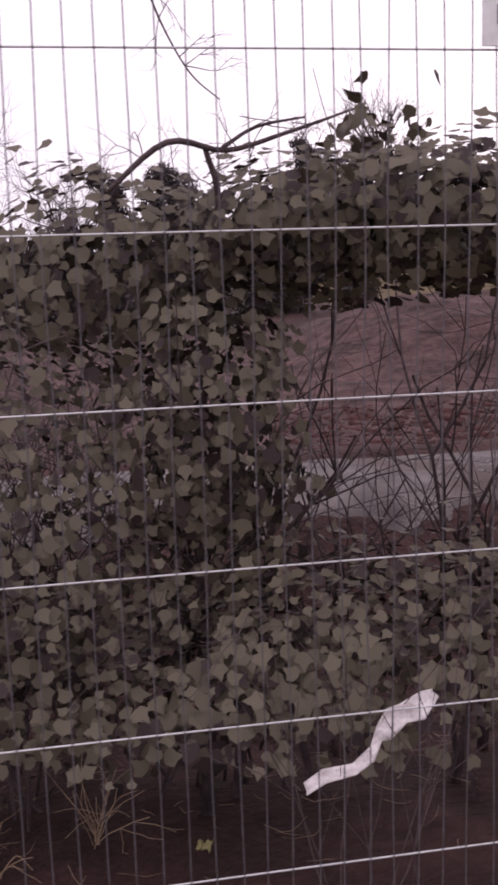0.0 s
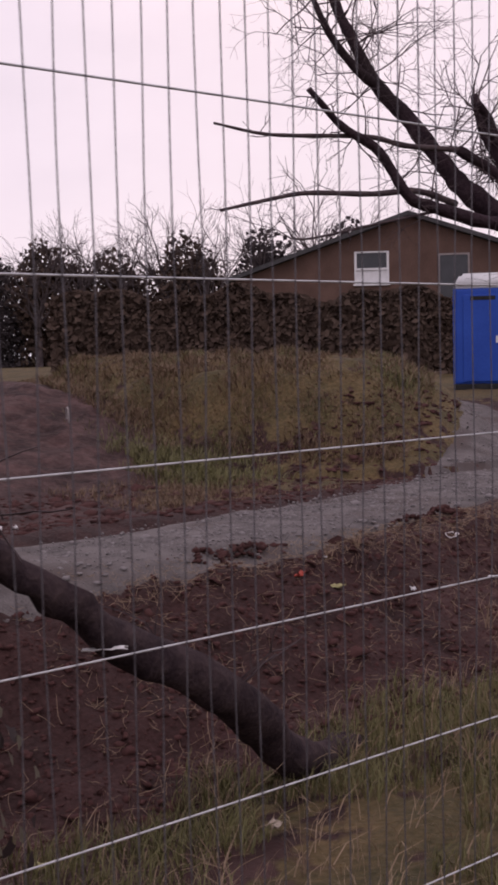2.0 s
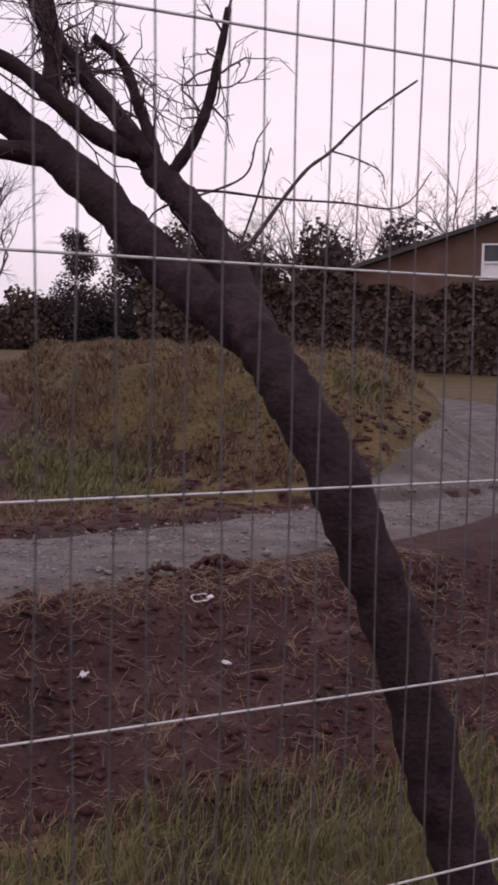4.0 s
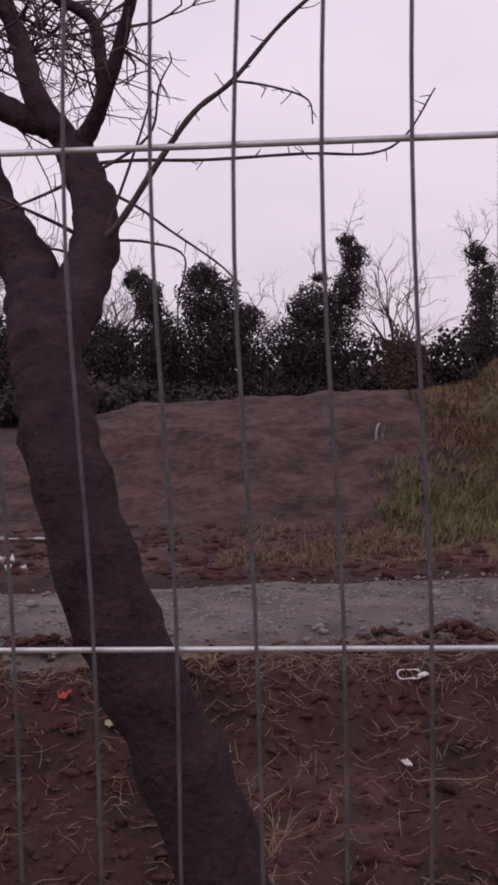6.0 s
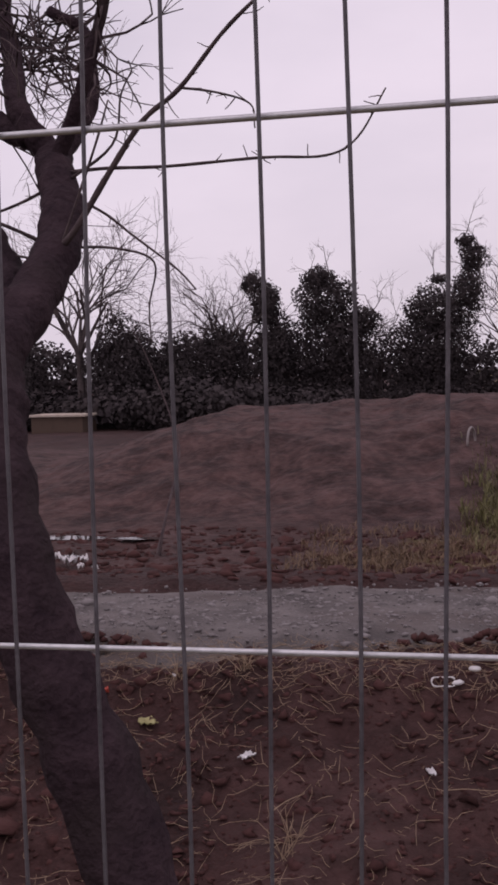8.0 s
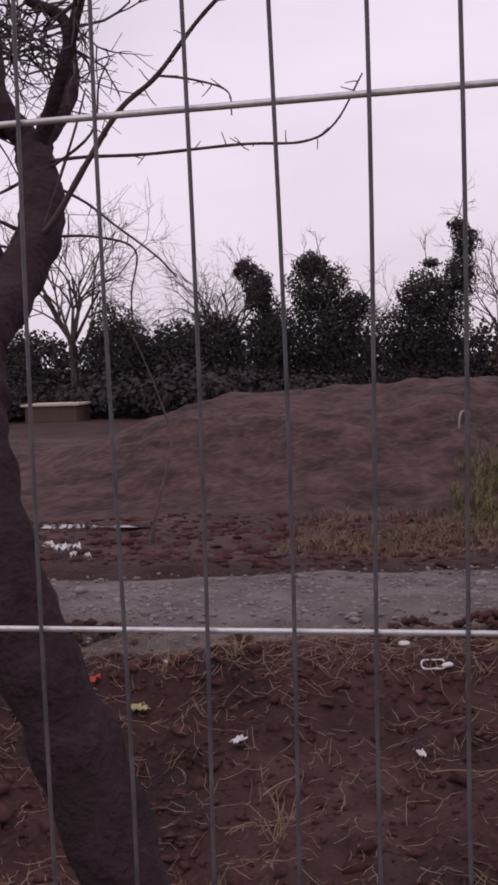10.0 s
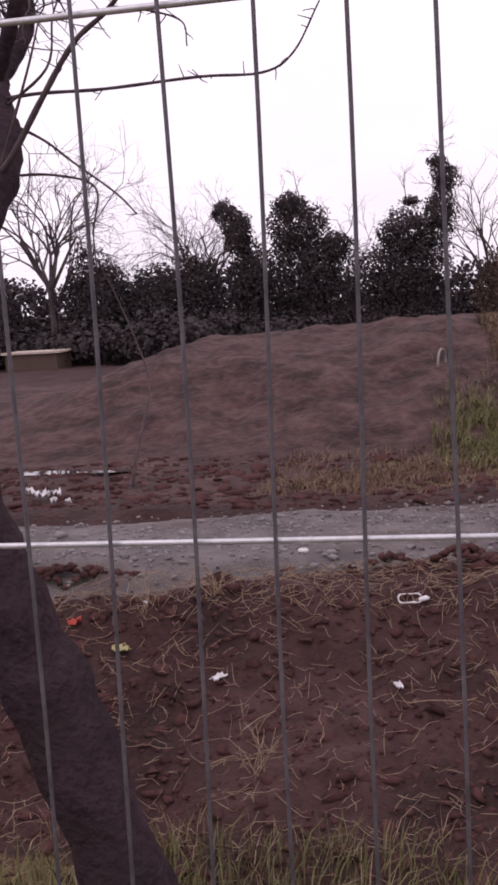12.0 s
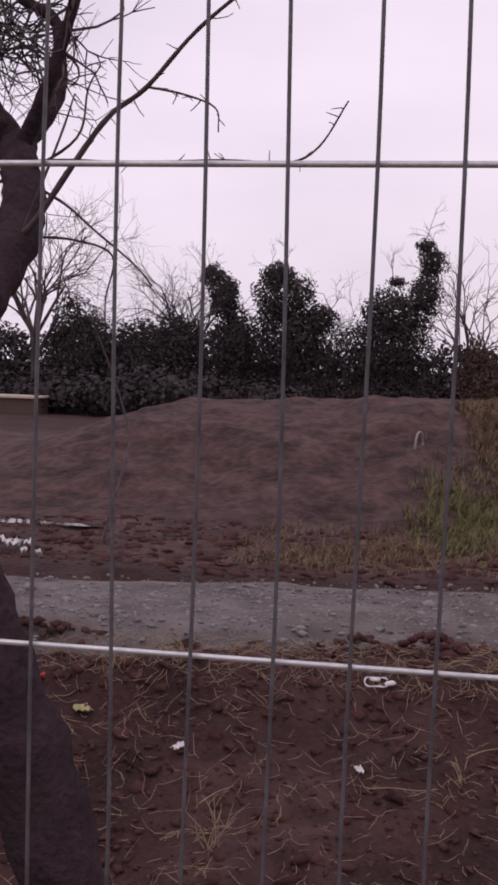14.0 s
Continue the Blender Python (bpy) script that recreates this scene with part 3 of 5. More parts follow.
# ---- the leaning tree behind the fence ----
def leaning_tree():
    base = Vector((7.76, 1.21, ground_z(7.76, 1.21)))
    root = thing("leaning_tree", base, "dark leafless tree with a leaning forked trunk", "tree")
    twigs = Tubes()

    def grow(name, thick, thin, *way, sprays=0, reach=0.2, deep=2):
        """A limb through the given places, tapering from thick to thin, with a few sprays of twigs on it."""
        line = smooth_line(way, 6)
        knots = [Vector(p) - base for p in line]
        ends = np.linspace(thick, thin, len(knots))
        radii = [r * (1 + 0.07 * math.sin(i * 1.9 + r * 90)) for i, r in enumerate(ends)]
        v, f = tube(knots, radii, 16 if name == "trunk" else 10 if name == "limb" else 6)
        if name != "branch":
            gnarl = 0.012 if name == "trunk" else 0.14 * thick
            v = [q + Vector(noise.noise_vector(q * 9)) * gnarl + Vector(noise.noise_vector(q * 31)) * gnarl * 0.35 for q in v]
        mesh_object(name, v, f, "bark" if name != "branch" else "twig", root, "", True)
        for _ in range(sprays):
            q = knots[int(rng.integers(len(knots) // 4, len(knots)))]
            out = Vector(rng.normal(size=3)) * 0.8 + Vector((0, 0, 0.5 if deep else 0.1))
            branching(twigs, q, out, rng.uniform(0.5, 1.0) * reach, 0.0042 if deep > 1 else 0.0024 if deep else 0.0016, deep, 0.7, 4, (2, 3), 0.0)

    grow("trunk", 0.082, 0.064, (7.80, 1.21, base.z - 0.1), (7.70, 1.21, 0.05), (7.60, 1.215, 0.32), (7.49, 1.22, 0.66), (7.39, 1.23, 0.895), (7.312, 1.25, 1.085), (7.236, 1.34, 1.28), (7.205, 1.42, 1.38), (7.175, 1.49, 1.46), (7.14, 1.58, 1.545))
    grow("limb", 0.066, 0.056, (7.18, 1.49, 1.45), (7.077, 1.77, 1.62), (7.0, 1.84, 1.72), (6.926, 1.93, 1.83), (6.833, 2.1, 1.972))
    grow("limb", 0.058, 0.041, (7.185, 1.47, 1.45), (7.205, 1.62, 1.56), (7.216, 1.76, 1.68), (7.19, 1.87, 1.79), (7.15, 1.95, 1.88), (7.11, 2.04, 1.95), sprays=3, reach=0.03, deep=0)
    # the crown of the far limb
    grow("limb", 0.054, 0.022, (6.84, 2.09, 1.96), (6.69, 2.25, 2.13), (6.65, 2.35, 2.26), (6.55, 2.5, 2.5), (6.45, 2.6, 2.66), (6.37, 2.7, 2.92), (6.34, 2.8, 3.13), sprays=26, reach=0.34, deep=3)
    grow("limb", 0.026, 0.012, (6.46, 2.59, 2.64), (6.34, 2.6, 2.71), (6.23, 2.65, 2.85), (6.17, 2.7, 3.02), sprays=12, reach=0.3, deep=3)
    grow("limb", 0.036, 0.012, (6.86, 2.08, 1.96), (6.63, 2.15, 1.99), (6.41, 2.2, 2.04), (6.26, 2.2, 2.08), (6.15, 2.25, 2.26), (5.98, 2.3, 2.36), (5.81, 2.3, 2.49), sprays=12, reach=0.14, deep=2)
    grow("limb", 0.034, 0.022, (7.06, 2.02, 1.99), (6.95, 2.07, 2.04), (6.83, 2.1, 2.13), (6.75, 2.15, 2.21), (6.58, 2.2, 2.3), sprays=10, reach=0.3, deep=3)
    grow("limb", 0.032, 0.016, (6.82, 2.12, 2.14), (6.85, 2.2, 2.3), (6.79, 2.2, 2.44), (6.71, 2.2, 2.52), sprays=9, reach=0.34, deep=3)
    grow("branch", 0.014, 0.005, (6.60, 2.2, 2.3), (6.31, 2.25, 2.3), (6.13, 2.3, 2.33), (5.79, 2.35, 2.31), (5.59, 2.35, 2.3), (5.4, 2.4, 2.33), sprays=7, reach=0.12, deep=1)
    grow("branch", 0.016, 0.006, (6.56, 2.2, 2.06), (6.33, 2.2, 2.1), (6.1, 2.25, 2.08), (5.79, 2.3, 2.07), (5.63, 2.35, 2.04), (5.42, 2.4, 1.99), sprays=8, reach=0.14, deep=1)
    grow("branch", 0.007, 0.004, (6.43, 2.2, 2.02), (6.1, 2.25, 1.95), (5.76, 2.3, 1.88), (5.68, 2.3, 1.92), sprays=4, reach=0.12, deep=1)
    # the crown of the near limb
    grow("limb", 0.033, 0.02, (7.12, 2.03, 1.93), (7.03, 2.03, 2.05), (6.945, 2.2, 2.24), (6.88, 2.3, 2.39), (6.86, 2.36, 2.6), sprays=15, reach=0.2, deep=2)
    grow("limb", 0.024, 0.014, (7.12, 2.02, 1.93), (7.15, 2.13, 2.03), (7.15, 2.22, 2.13), (7.11, 2.3, 2.31), (7.01, 2.3, 2.38), sprays=13, reach=0.16, deep=2)
    grow("limb", 0.021, 0.010, (7.14, 1.98, 1.92), (7.2, 1.95, 2.02), (7.245, 1.94, 2.14), (7.28, 1.95, 2.27), (7.31, 1.95, 2.42), sprays=13, reach=0.16, deep=2)
    # single branches that stand out against the sky
    grow("branch", 0.008, 0.0035, (7.22, 1.73, 1.67), (7.28, 1.71, 1.72), (7.36, 1.70, 1.83), (7.44, 1.69, 1.93), (7.52, 1.69, 1.99), (7.63, 1.67, 2.1), (7.78, 1.65, 2.21), sprays=12, reach=0.05, deep=0)
    grow("branch", 0.0027, 0.0015, (7.52, 1.69, 1.99), (7.6, 1.67, 1.97), (7.67, 1.66, 1.94), (7.68, 1.65, 1.89), sprays=9, reach=0.035, deep=0)
    grow("branch", 0.0046, 0.0018, (7.15, 1.93, 1.88), (7.28, 1.9, 1.88), (7.44, 1.87, 1.87), (7.66, 1.84, 1.87), (7.8, 1.81, 1.86), (7.87, 1.79, 1.89), (7.93, 1.77, 1.98), sprays=16, reach=0.04, deep=0)
    grow("branch", 0.004, 0.0016, (7.17, 1.92, 1.85), (7.32, 1.85, 1.92), (7.35, 1.83, 2.02), (7.38, 1.82, 2.07), sprays=5, reach=0.03, deep=0)
    grow("branch", 0.004, 0.0018, (7.24, 1.72, 1.68), (7.32, 1.73, 1.89), (7.35, 1.74, 1.99), sprays=4, reach=0.03, deep=0)
    grow("branch", 0.004, 0.002, (7.17, 1.93, 1.84), (7.28, 1.9, 1.78), (7.36, 1.86, 1.72), (7.47, 1.8, 1.64), (7.52, 1.78, 1.59), sprays=8, reach=0.04, deep=0)
    grow("branch", 0.0034, 0.0016, (7.2, 1.85, 1.7), (7.3, 1.9, 1.7), (7.38, 1.95, 1.67), (7.36, 1.97, 1.57), (7.36, 1.98, 1.48), sprays=9, reach=0.035, deep=0)
    grow("branch", 0.0045, 0.0025, (7.15, 1.92, 1.85), (7.07, 1.9, 1.81), (7.0, 1.8, 1.76), sprays=4, reach=0.04, deep=0)
    grow("branch", 0.0055, 0.0025, (7.2, 1.8, 1.69), (7.13, 1.75, 1.73), (7.02, 1.65, 1.78), sprays=4, reach=0.04, deep=0)
    grow("branch", 0.004, 0.002, (7.2, 1.8, 1.65), (7.11, 1.8, 1.68), (7.04, 1.73, 1.66), sprays=3, reach=0.04, deep=0)
    tagged(mesh_object("twig_spray", twigs.v, twigs.f, "twig", root, "dense thin budded twigs"), kind="stuff")
    nest = Tubes()
    for _ in range(110):
        c = Vector((6.98, 2.33, 2.29)) + Vector(rng.normal(size=3)) * 0.04
        branching(nest, c - base, rng.normal(size=3), 0.11, 0.003, 0, 0.8, 3)
    tagged(mesh_object("twig_tangle", nest.v, nest.f, "twig", root, "tight tangle of dead twigs"), kind="stuff")


leaning_tree()

# ---- the ivy-covered thicket ----
BUSH = [((0.2, 2.2, 0.45), (1.5, 0.75, 1.05), 8500), ((-1.6, 2.4, 0.6), (1.2, 0.8, 1.05), 2500), ((1.2, 1.9, 0.0), (1.2, 0.6, 0.5), 4000),
        ((2.3, 1.95, 1.6), (0.6, 0.45, 0.27), 2700), ((2.2, 1.8, 0.2), (1.2, 0.55, 0.5), 4600), ((3.2, 1.75, 0.85), (0.62, 0.5, 1.05), 5200),
        ((3.15, 1.85, 1.76), (0.58, 0.42, 0.36), 3200), ((1.2, 2.3, 1.45), (0.5, 0.4, 0.34), 1300), ((1.75, 2.1, 1.58), (0.4, 0.4, 0.24), 1500),
        ((3.5, 1.6, 0.45), (0.42, 0.45, 1.0), 4200), ((3.1, 1.3, 0.1), (0.7, 0.35, 0.6), 3000), ((3.75, 1.9, 0.3), (0.4, 0.5, 0.7), 1800), ((1.45, 2.1, 1.0), (0.35, 0.35, 0.55), 1700)]


def thicket():
    root = thing("ivy_thicket", (1.4, 2.0, ground_z(1.4, 2.0)), "dense dark ivy-covered thicket with a gap through it", "bush")
    inv = np.array(root.location)
    places, norms, sizes = [], [], []
    for c, r, n in BUSH:
        p, d = shell(c, r, n, 0.35, 1.1)
        places.append(p), norms.append(d + rng.normal(size=d.shape) * 0.5 + np.array([0, -0.7, 0.45]))
        sizes.append(rng.uniform(0.024, 0.06, n))
    for k in range(26):
        x = rng.uniform(2.75, 3.8) if k % 4 else rng.uniform(1.6, 2.7)
        base = np.array([x, rng.uniform(1.6, 2.1), 1.85 if x > 2.75 else 1.68])
        tip = base + np.array([rng.uniform(-0.15, 0.2), 0, rng.uniform(0.12, 0.42)])
        n = 14
        s = rng.uniform(0, 1, n)[:, None]
        places.append(base * (1 - s) + tip * s + rng.normal(size=(n, 3)) * 0.03)
        norms.append(rng.normal(size=(n, 3)) + np.array([0, -0.6, 0.2]))
        sizes.append(rng.uniform(0.028, 0.06, n))
    p, d, s = np.vstack(places) - np.array([0.12, 0.35, 0.0]), np.vstack(norms), np.concatenate(sizes)
    keep = (np.abs((p[:, 0] - 2.27) / 0.74) ** 3 + np.abs((p[:, 2] - 1.06) / 0.31) ** 3 > 1) | (rng.random(len(p)) < 0.05)
    keep &= ~((p[:, 2] < 0.2) & (p[:, 1] < 2.0) & (p[:, 0] < 2.5))
    keep &= p[:, 1] > 0.5
    keep &= ~((p[:, 2] < 0.5) & (p[:, 0] > 2.3) & (rng.random(len(p)) < 0.45))
    v, f = scatter(p[keep] - inv, d[keep], s[keep])
    tagged(leaf_mesh("ivy_foliage", v, f, "ivy", root, "dull green ivy leaves"), kind="stuff")
    stems = Tubes()
    for k in range(46):
        x, y = rng.uniform(-1.2, 3.7), rng.uniform(1.6, 2.6)
        z = ground_z(x, y)
        top = (1.2 if x < 1.5 else 1.7) * rng.uniform(0.7, 1.1)
        way = Vector((rng.normal() * 0.2, rng.normal() * 0.2, 1))
        branching(stems, Vector((x, y, z)) - Vector(inv), way, top * 0.6, rng.uniform(0.006, 0.016), 3, 0.45, 5, (1, 3), 0, 0.7)
    tagged(mesh_object("stem_tangle", stems.v, stems.f, "twig", root, "bare tangled brown stems"), kind="stuff")


thicket()
DEAD = [
    ("limb", [(1.02, 1.56, 1.68, 0.007), (1.19, 1.55, 1.81, 0.009), (1.36, 1.58, 1.79, 0.008), (1.52, 1.52, 1.83, 0.006), (1.71, 1.48, 1.89, 0.003)]),
    ("limb", [(1.34, 1.58, 1.79, 0.006), (1.44, 1.56, 1.85, 0.005), (1.58, 1.54, 1.875, 0.003)]),
    ("limb", [(1.30, 1.58, 1.80, 0.008), (1.34, 1.62, 1.64, 0.010), (1.30, 1.68, 1.28, 0.012), (1.26, 1.72, 0.61, 0.014)]),
    ("twig", [(1.12, 1.6, 2.36, 0.005), (1.15, 1.6, 2.25, 0.004), (1.2, 1.6, 2.12, 0.003), (1.27, 1.6, 2.0, 0.0025), (1.35, 1.6, 1.93, 0.002)]),
]


def dead_shrub():
    root = thing("dead_shrub", (1.26, 1.72, ground_z(1.26, 1.72)), "bare dead shrub with a long broken limb", "bush")
    inv = Vector(root.location)
    t = Tubes()
    for name, pts in DEAD:
        p = smooth_line(pts, 5)
        if name == "limb" and p[-1][2] < 1.2:
            p = np.vstack([p, (p[-1][0], p[-1][1], inv.z - 0.05, 0.022)])
        t.add([Vector(q[:3]) - inv for q in p], list(p[:, 3]), 7)
        for i in range(6):
            q = p[int(rng.integers(1, len(p)))]
            branching(t, Vector(q[:3]) - inv, Vector(rng.normal(size=3)) + Vector((0, 0, 0.2)), 0.10, 0.0022, 2, 0.6, 4)
    mesh_object("limb", t.v, t.f, "twig", root, "grey-brown broken limbs", True)
    s = Tubes()
    for k in range(48):
        x, y = rng.uniform(-0.6, 1.6), rng.uniform(1.9, 2.8)
        branching(s, Vector((x, y, ground_z(x, y))) - inv, Vector((rng.normal() * 0.25, 0, 1)), 0.85, 0.008, 4, 0.5, 4, (2, 3), 0, 0.68)
    tagged(mesh_object("twig_spray", s.v, s.f, "twig", root, "purplish bare twigs"), kind="stuff")


dead_shrub()


def fallen_log():
    z0 = ground_z(5.85, 2.25)
    root = thing("fallen_log", (5.85, 2.25, z0), "dark fallen tree trunk leaning out of the thicket", "log")
    pts = smooth_line([(6.0, 2.3, z0 - 0.04, 0.085), (5.55, 2.12, z0 + 0.08, 0.085), (5.0, 1.82, 0.24, 0.075), (4.5, 1.65, 0.55, 0.06), (4.18, 1.55, 0.79, 0.05), (3.9, 1.5, 0.99, 0.045), (3.5, 1.45, 1.2, 0.04)], 5)
    v, f = tube([Vector(p[:3]) - root.location for p in pts], list(pts[:, 3]), 12)
    v = [q + Vector(noise.noise_vector(q * 9)) * 0.032 for q in v]
    mesh_object("stem", v, f, "log", root, "", True)
    t = Tubes()
    for i in range(9):
        q = pts[int(rng.integers(4, len(pts)))]
        branching(t, Vector(q[:3]) - root.location, Vector((rng.normal(), rng.normal(), 0.8)), 0.22, 0.006, 1, 0.6, 4)
    tagged(mesh_object("side_twig", t.v, t.f, "twig", root), kind="stuff")


fallen_log()

# ---- far trees ----
NEARER, EYE = 0.53, (8.1, -0.48)


def far_ivy_tree(x, y, lobes, trunk_h, label, leaves=1500, bare=0):
    k = NEARER if x < 13 else 1.0
    x, y = EYE[0] + (x - EYE[0]) * k, EYE[1] + (y - EYE[1]) * k
    z = ground_z(x, y)
    lift = (1.4 - z) / k - 0.75 if k < 1 else 0.95 - z
    trunk_h = lift + 3.0
    lobes = [(cx, cz + lift, rx, rz) for cx, cz, rx, rz in lobes] + [(lobes[0][0], lift / 2, lobes[0][2], lift / 2 + 0.6)]
    root = thing("ivy_tree", (x, y, z), label, "tree", "far trees")
    root.scale = (k, k, k)
    t = Tubes()
    t.add([(0, 0, -0.3), (0.1, 0, trunk_h * 0.5), (0.05, 0, trunk_h)], [0.3, 0.24, 0.12], 8)
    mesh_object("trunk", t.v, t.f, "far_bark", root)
    ps, ns = [], []
    for (cx, cz, rx, rz) in lobes:
        n = int(leaves * 2.3 * rx * rz)
        p, d = shell((cx, 0, cz), (rx, min(rx, 1.6), rz), n, 0.25, 1.12)
        ps.append(p), ns.append(d + rng.normal(size=d.shape) * 0.6)
    p, d = np.vstack(ps), np.vstack(ns)
    p[:, 2] = np.maximum(p[:, 2], 0.05)
    v, f = scatter(p, d, rng.uniform(0.07, 0.16, len(p)))
    leaf_mesh("crown", v, f, "far_ivy", root, "dark ivy foliage")
    if bare:
        b = Tubes()
        for i in range(bare):
            lobe = lobes[int(rng.integers(0, len(lobes)))]
            branching(b, (lobe[0] + rng.normal() * lobe[2] * 0.4, rng.normal() * 0.4, lobe[1] + lobe[3] * 0.4), Vector((rng.normal() * 0.5, rng.normal() * 0.3, 1)), 1.1, 0.03, 3, 0.5, 3, (2, 3), 0, 0.7)
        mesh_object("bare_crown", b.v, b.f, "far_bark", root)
    return root


def far_bare_tree(x, y, h, label, trunk=0.22, spread=0.42, depth=5):
    k = NEARER if x < 13 else 1.0
    x, y = EYE[0] + (x - EYE[0]) * k, EYE[1] + (y - EYE[1]) * k
    z = ground_z(x, y)
    h += (1.4 - z) / k - 0.75 if k < 1 else 0.95 - z
    root = thing("bare_tree", (x, y, z), label, "tree", "far trees")
    root.scale = (k, k, k)
    t = Tubes()
    t.add([(0, 0, -0.3), (0.05, 0, h * 0.16), (0, 0, h * 0.34)], [trunk, trunk * 0.8, trunk * 0.65], 8)
    mesh_object("trunk", t.v, t.f, "far_bark", root)
    b = Tubes()
    for i in range(8):
        a = i * 0.79 + rng.uniform(-0.4, 0.4)
        branching(b, (0, 0, h * rng.uniform(0.2, 0.36)), (math.cos(a) * spread, math.sin(a) * spread, rng.uniform(0.8, 1.4)), h * rng.uniform(0.2, 0.33), trunk * 0.4, depth, spread, 4, (2, 3), 0, 0.73)
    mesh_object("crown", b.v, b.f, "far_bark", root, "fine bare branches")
    return root


def far_bush(x, y, w, h, label, mat="far_ivy", leaves=420):
    k = NEARER if x < 13 and 49 < y < 56 else 1.0
    x, y = EYE[0] + (x - EYE[0]) * k, EYE[1] + (y - EYE[1]) * k
    h += (1.4 - ground_z(x, y)) / k - 0.75 if k < 1 else 0.95 - ground_z(x, y)
    root = thing("bush", (x, y, ground_z(x, y)), label, "bush", "far bushes")
    root.scale = (k, k, k)
    fine = 0.5 if y < 35 else 1.0
    n = int(leaves * w * h / fine)
    p, d = shell((0, 0, h * 0.42), (w / 2, min(w / 2, 1.5), h * 0.58), n, 0.3, 1.12)
    p[:, 2] = np.maximum(p[:, 2], 0.02)
    v, f = scatter(p, d + rng.normal(size=d.shape) * 0.6, rng.uniform(0.14, 0.30, n) * fine)
    leaf_mesh("foliage", v, f, mat, root)
    return root


far_bare_tree(-10.7, 51, 9.4, "tall leafless tree with spreading branches against the sky", 0.26, 0.5)
far_bush(-13.4, 50.5, 2.4, 2.4, "low dark evergreen bush by trees")
far_bush(-8.6, 51.5, 3.6, 3.6, "rounded dark bush among taller trees")
far_bush(-6.0, 52.5, 3.0, 2.5, "lower dark bush beside taller trees")
far_ivy_tree(-3.8, 53.3, [(0, 1.6, 1.4, 1.7)], 4.5, "half-bare tree with ivy on its lower trunk", 900, 22)
far_ivy_tree(-1.4, 53.6, [(0.3, 1.8, 1.1, 1.9), (-0.2, 4.2, 0.8, 1.2), (-0.9, 5.3, 0.6, 0.6)], 5.4, "ivy-smothered tree leaning to one side", 1100)
far_ivy_tree(1.6, 54, [(0, 1.9, 2.3, 2.0), (-0.2, 4.2, 1.6, 1.5), (-0.6, 5.4, 0.9, 0.7), (1.6, 3.2, 0.9, 0.8)], 5.6, "broad dark ivy-smothered tree", 900, 6)
far_ivy_tree(6.8, 54.3, [(-0.2, 1.8, 2.4, 2.0), (0.1, 3.6, 1.6, 1.3), (1.6, 4.6, 0.8, 1.2), (1.9, 6.2, 0.7, 0.8), (1.5, 7.0, 0.5, 0.4), (0.2, 5.2, 0.5, 0.3)], 6.6, "dark ivy-clad tree with a tall narrow top", 900, 8)
far_bare_tree(3.9, 55.5, 5.6, "small leafless tree between ivy-clad ones", 0.14, 0.5, 4)
far_bare_tree(-3.6, 53.9, 7.6, "leafless twiggy tree beside ivy-clad ones", 0.22, 0.5, 5)
far_bare_tree(-5.6, 54.5, 4.2, "small leafless twiggy tree among bushes", 0.12, 0.5, 4)
far_bare_tree(10.8, 54.4, 7.2, "slender leafless tree above the mound", 0.18, 0.35, 4)
far_bush(11.2, 54, 2.4, 2.4, "brown scrubby bush below a bare tree", "hedge")
far_ivy_tree(15.3, 53.7, [(0, 1.8, 1.0, 1.9), (0.1, 4.2, 0.8, 1.3), (-0.3, 5.8, 0.6, 0.6)], 6.0, "narrow tree thickly clad in ivy", 900, 14)
far_bare_tree(18.5, 53.1, 10.4, "tall leafless tree with several upright stems", 0.26, 0.3)
far_bare_tree(17.2, 53.4, 8.0, "leafless tree with upright branches", 0.2, 0.3, 4)
far_ivy_tree(22.8, 52.1, [(0, 1.8, 1.6, 1.9), (0.2, 4.4, 0.9, 0.9), (-0.1, 5.5, 0.7, 0.6)], 5.4, "dark evergreen with a clumped top", 900)
far_ivy_tree(25.3, 51.4, [(0, 2.0, 1.9, 2.1), (-0.3, 4.9, 0.7, 1.2), (0.5, 4.4, 0.8, 0.9)], 5.6, "dark evergreen with two clumped tops", 900)
for x, y, w, h in ((20.6, 53, 3.2, 3.0), (28.0, 50.5, 4.5, 6.0), (31, 49, 4.0, 5.6), (34, 46.5, 4.4, 6.2), (37.3, 43.8, 4.4, 6.4), (40.5, 41, 4.6, 6.6), (44, 37.5, 5, 6.0), (47, 33, 5, 6.5), (49, 28, 5, 6.5)):
    far_bush(x, y, w, h, "dense dark bush in a hedgerow", "hedge" if x < 36 else "far_ivy", 240)
for x, y, h in ((26.6, 49.2, 7.5), (28.6, 48.2, 8.5), (30.4, 47.2, 8.0), (32.4, 46, 9.2), (34.0, 44.8, 8.6), (36.0, 43, 9.0), (38.4, 41.2, 9.2), (41, 39.5, 9.0)):
    far_bare_tree(x, y, h, "leafless tree in a distant hedgerow", 0.16, 0.38, 4)
for x in np.arange(-44, 28, 4.2):
    far_bush(float(x), 58 + 1.5 * math.sin(x), 5.0, 2.2 + 0.5 * math.sin(x * 1.7), "distant dark hedgerow beyond the mound", "far_ivy", 160)

for x in np.arange(-12, 5, 2.0):
    far_bush(float(x), 26 + math.sin(x * 2), 3.4, 0.2 + 0.15 * math.sin(x), "low dark scrub beyond the soil mound", "far_ivy", 500)

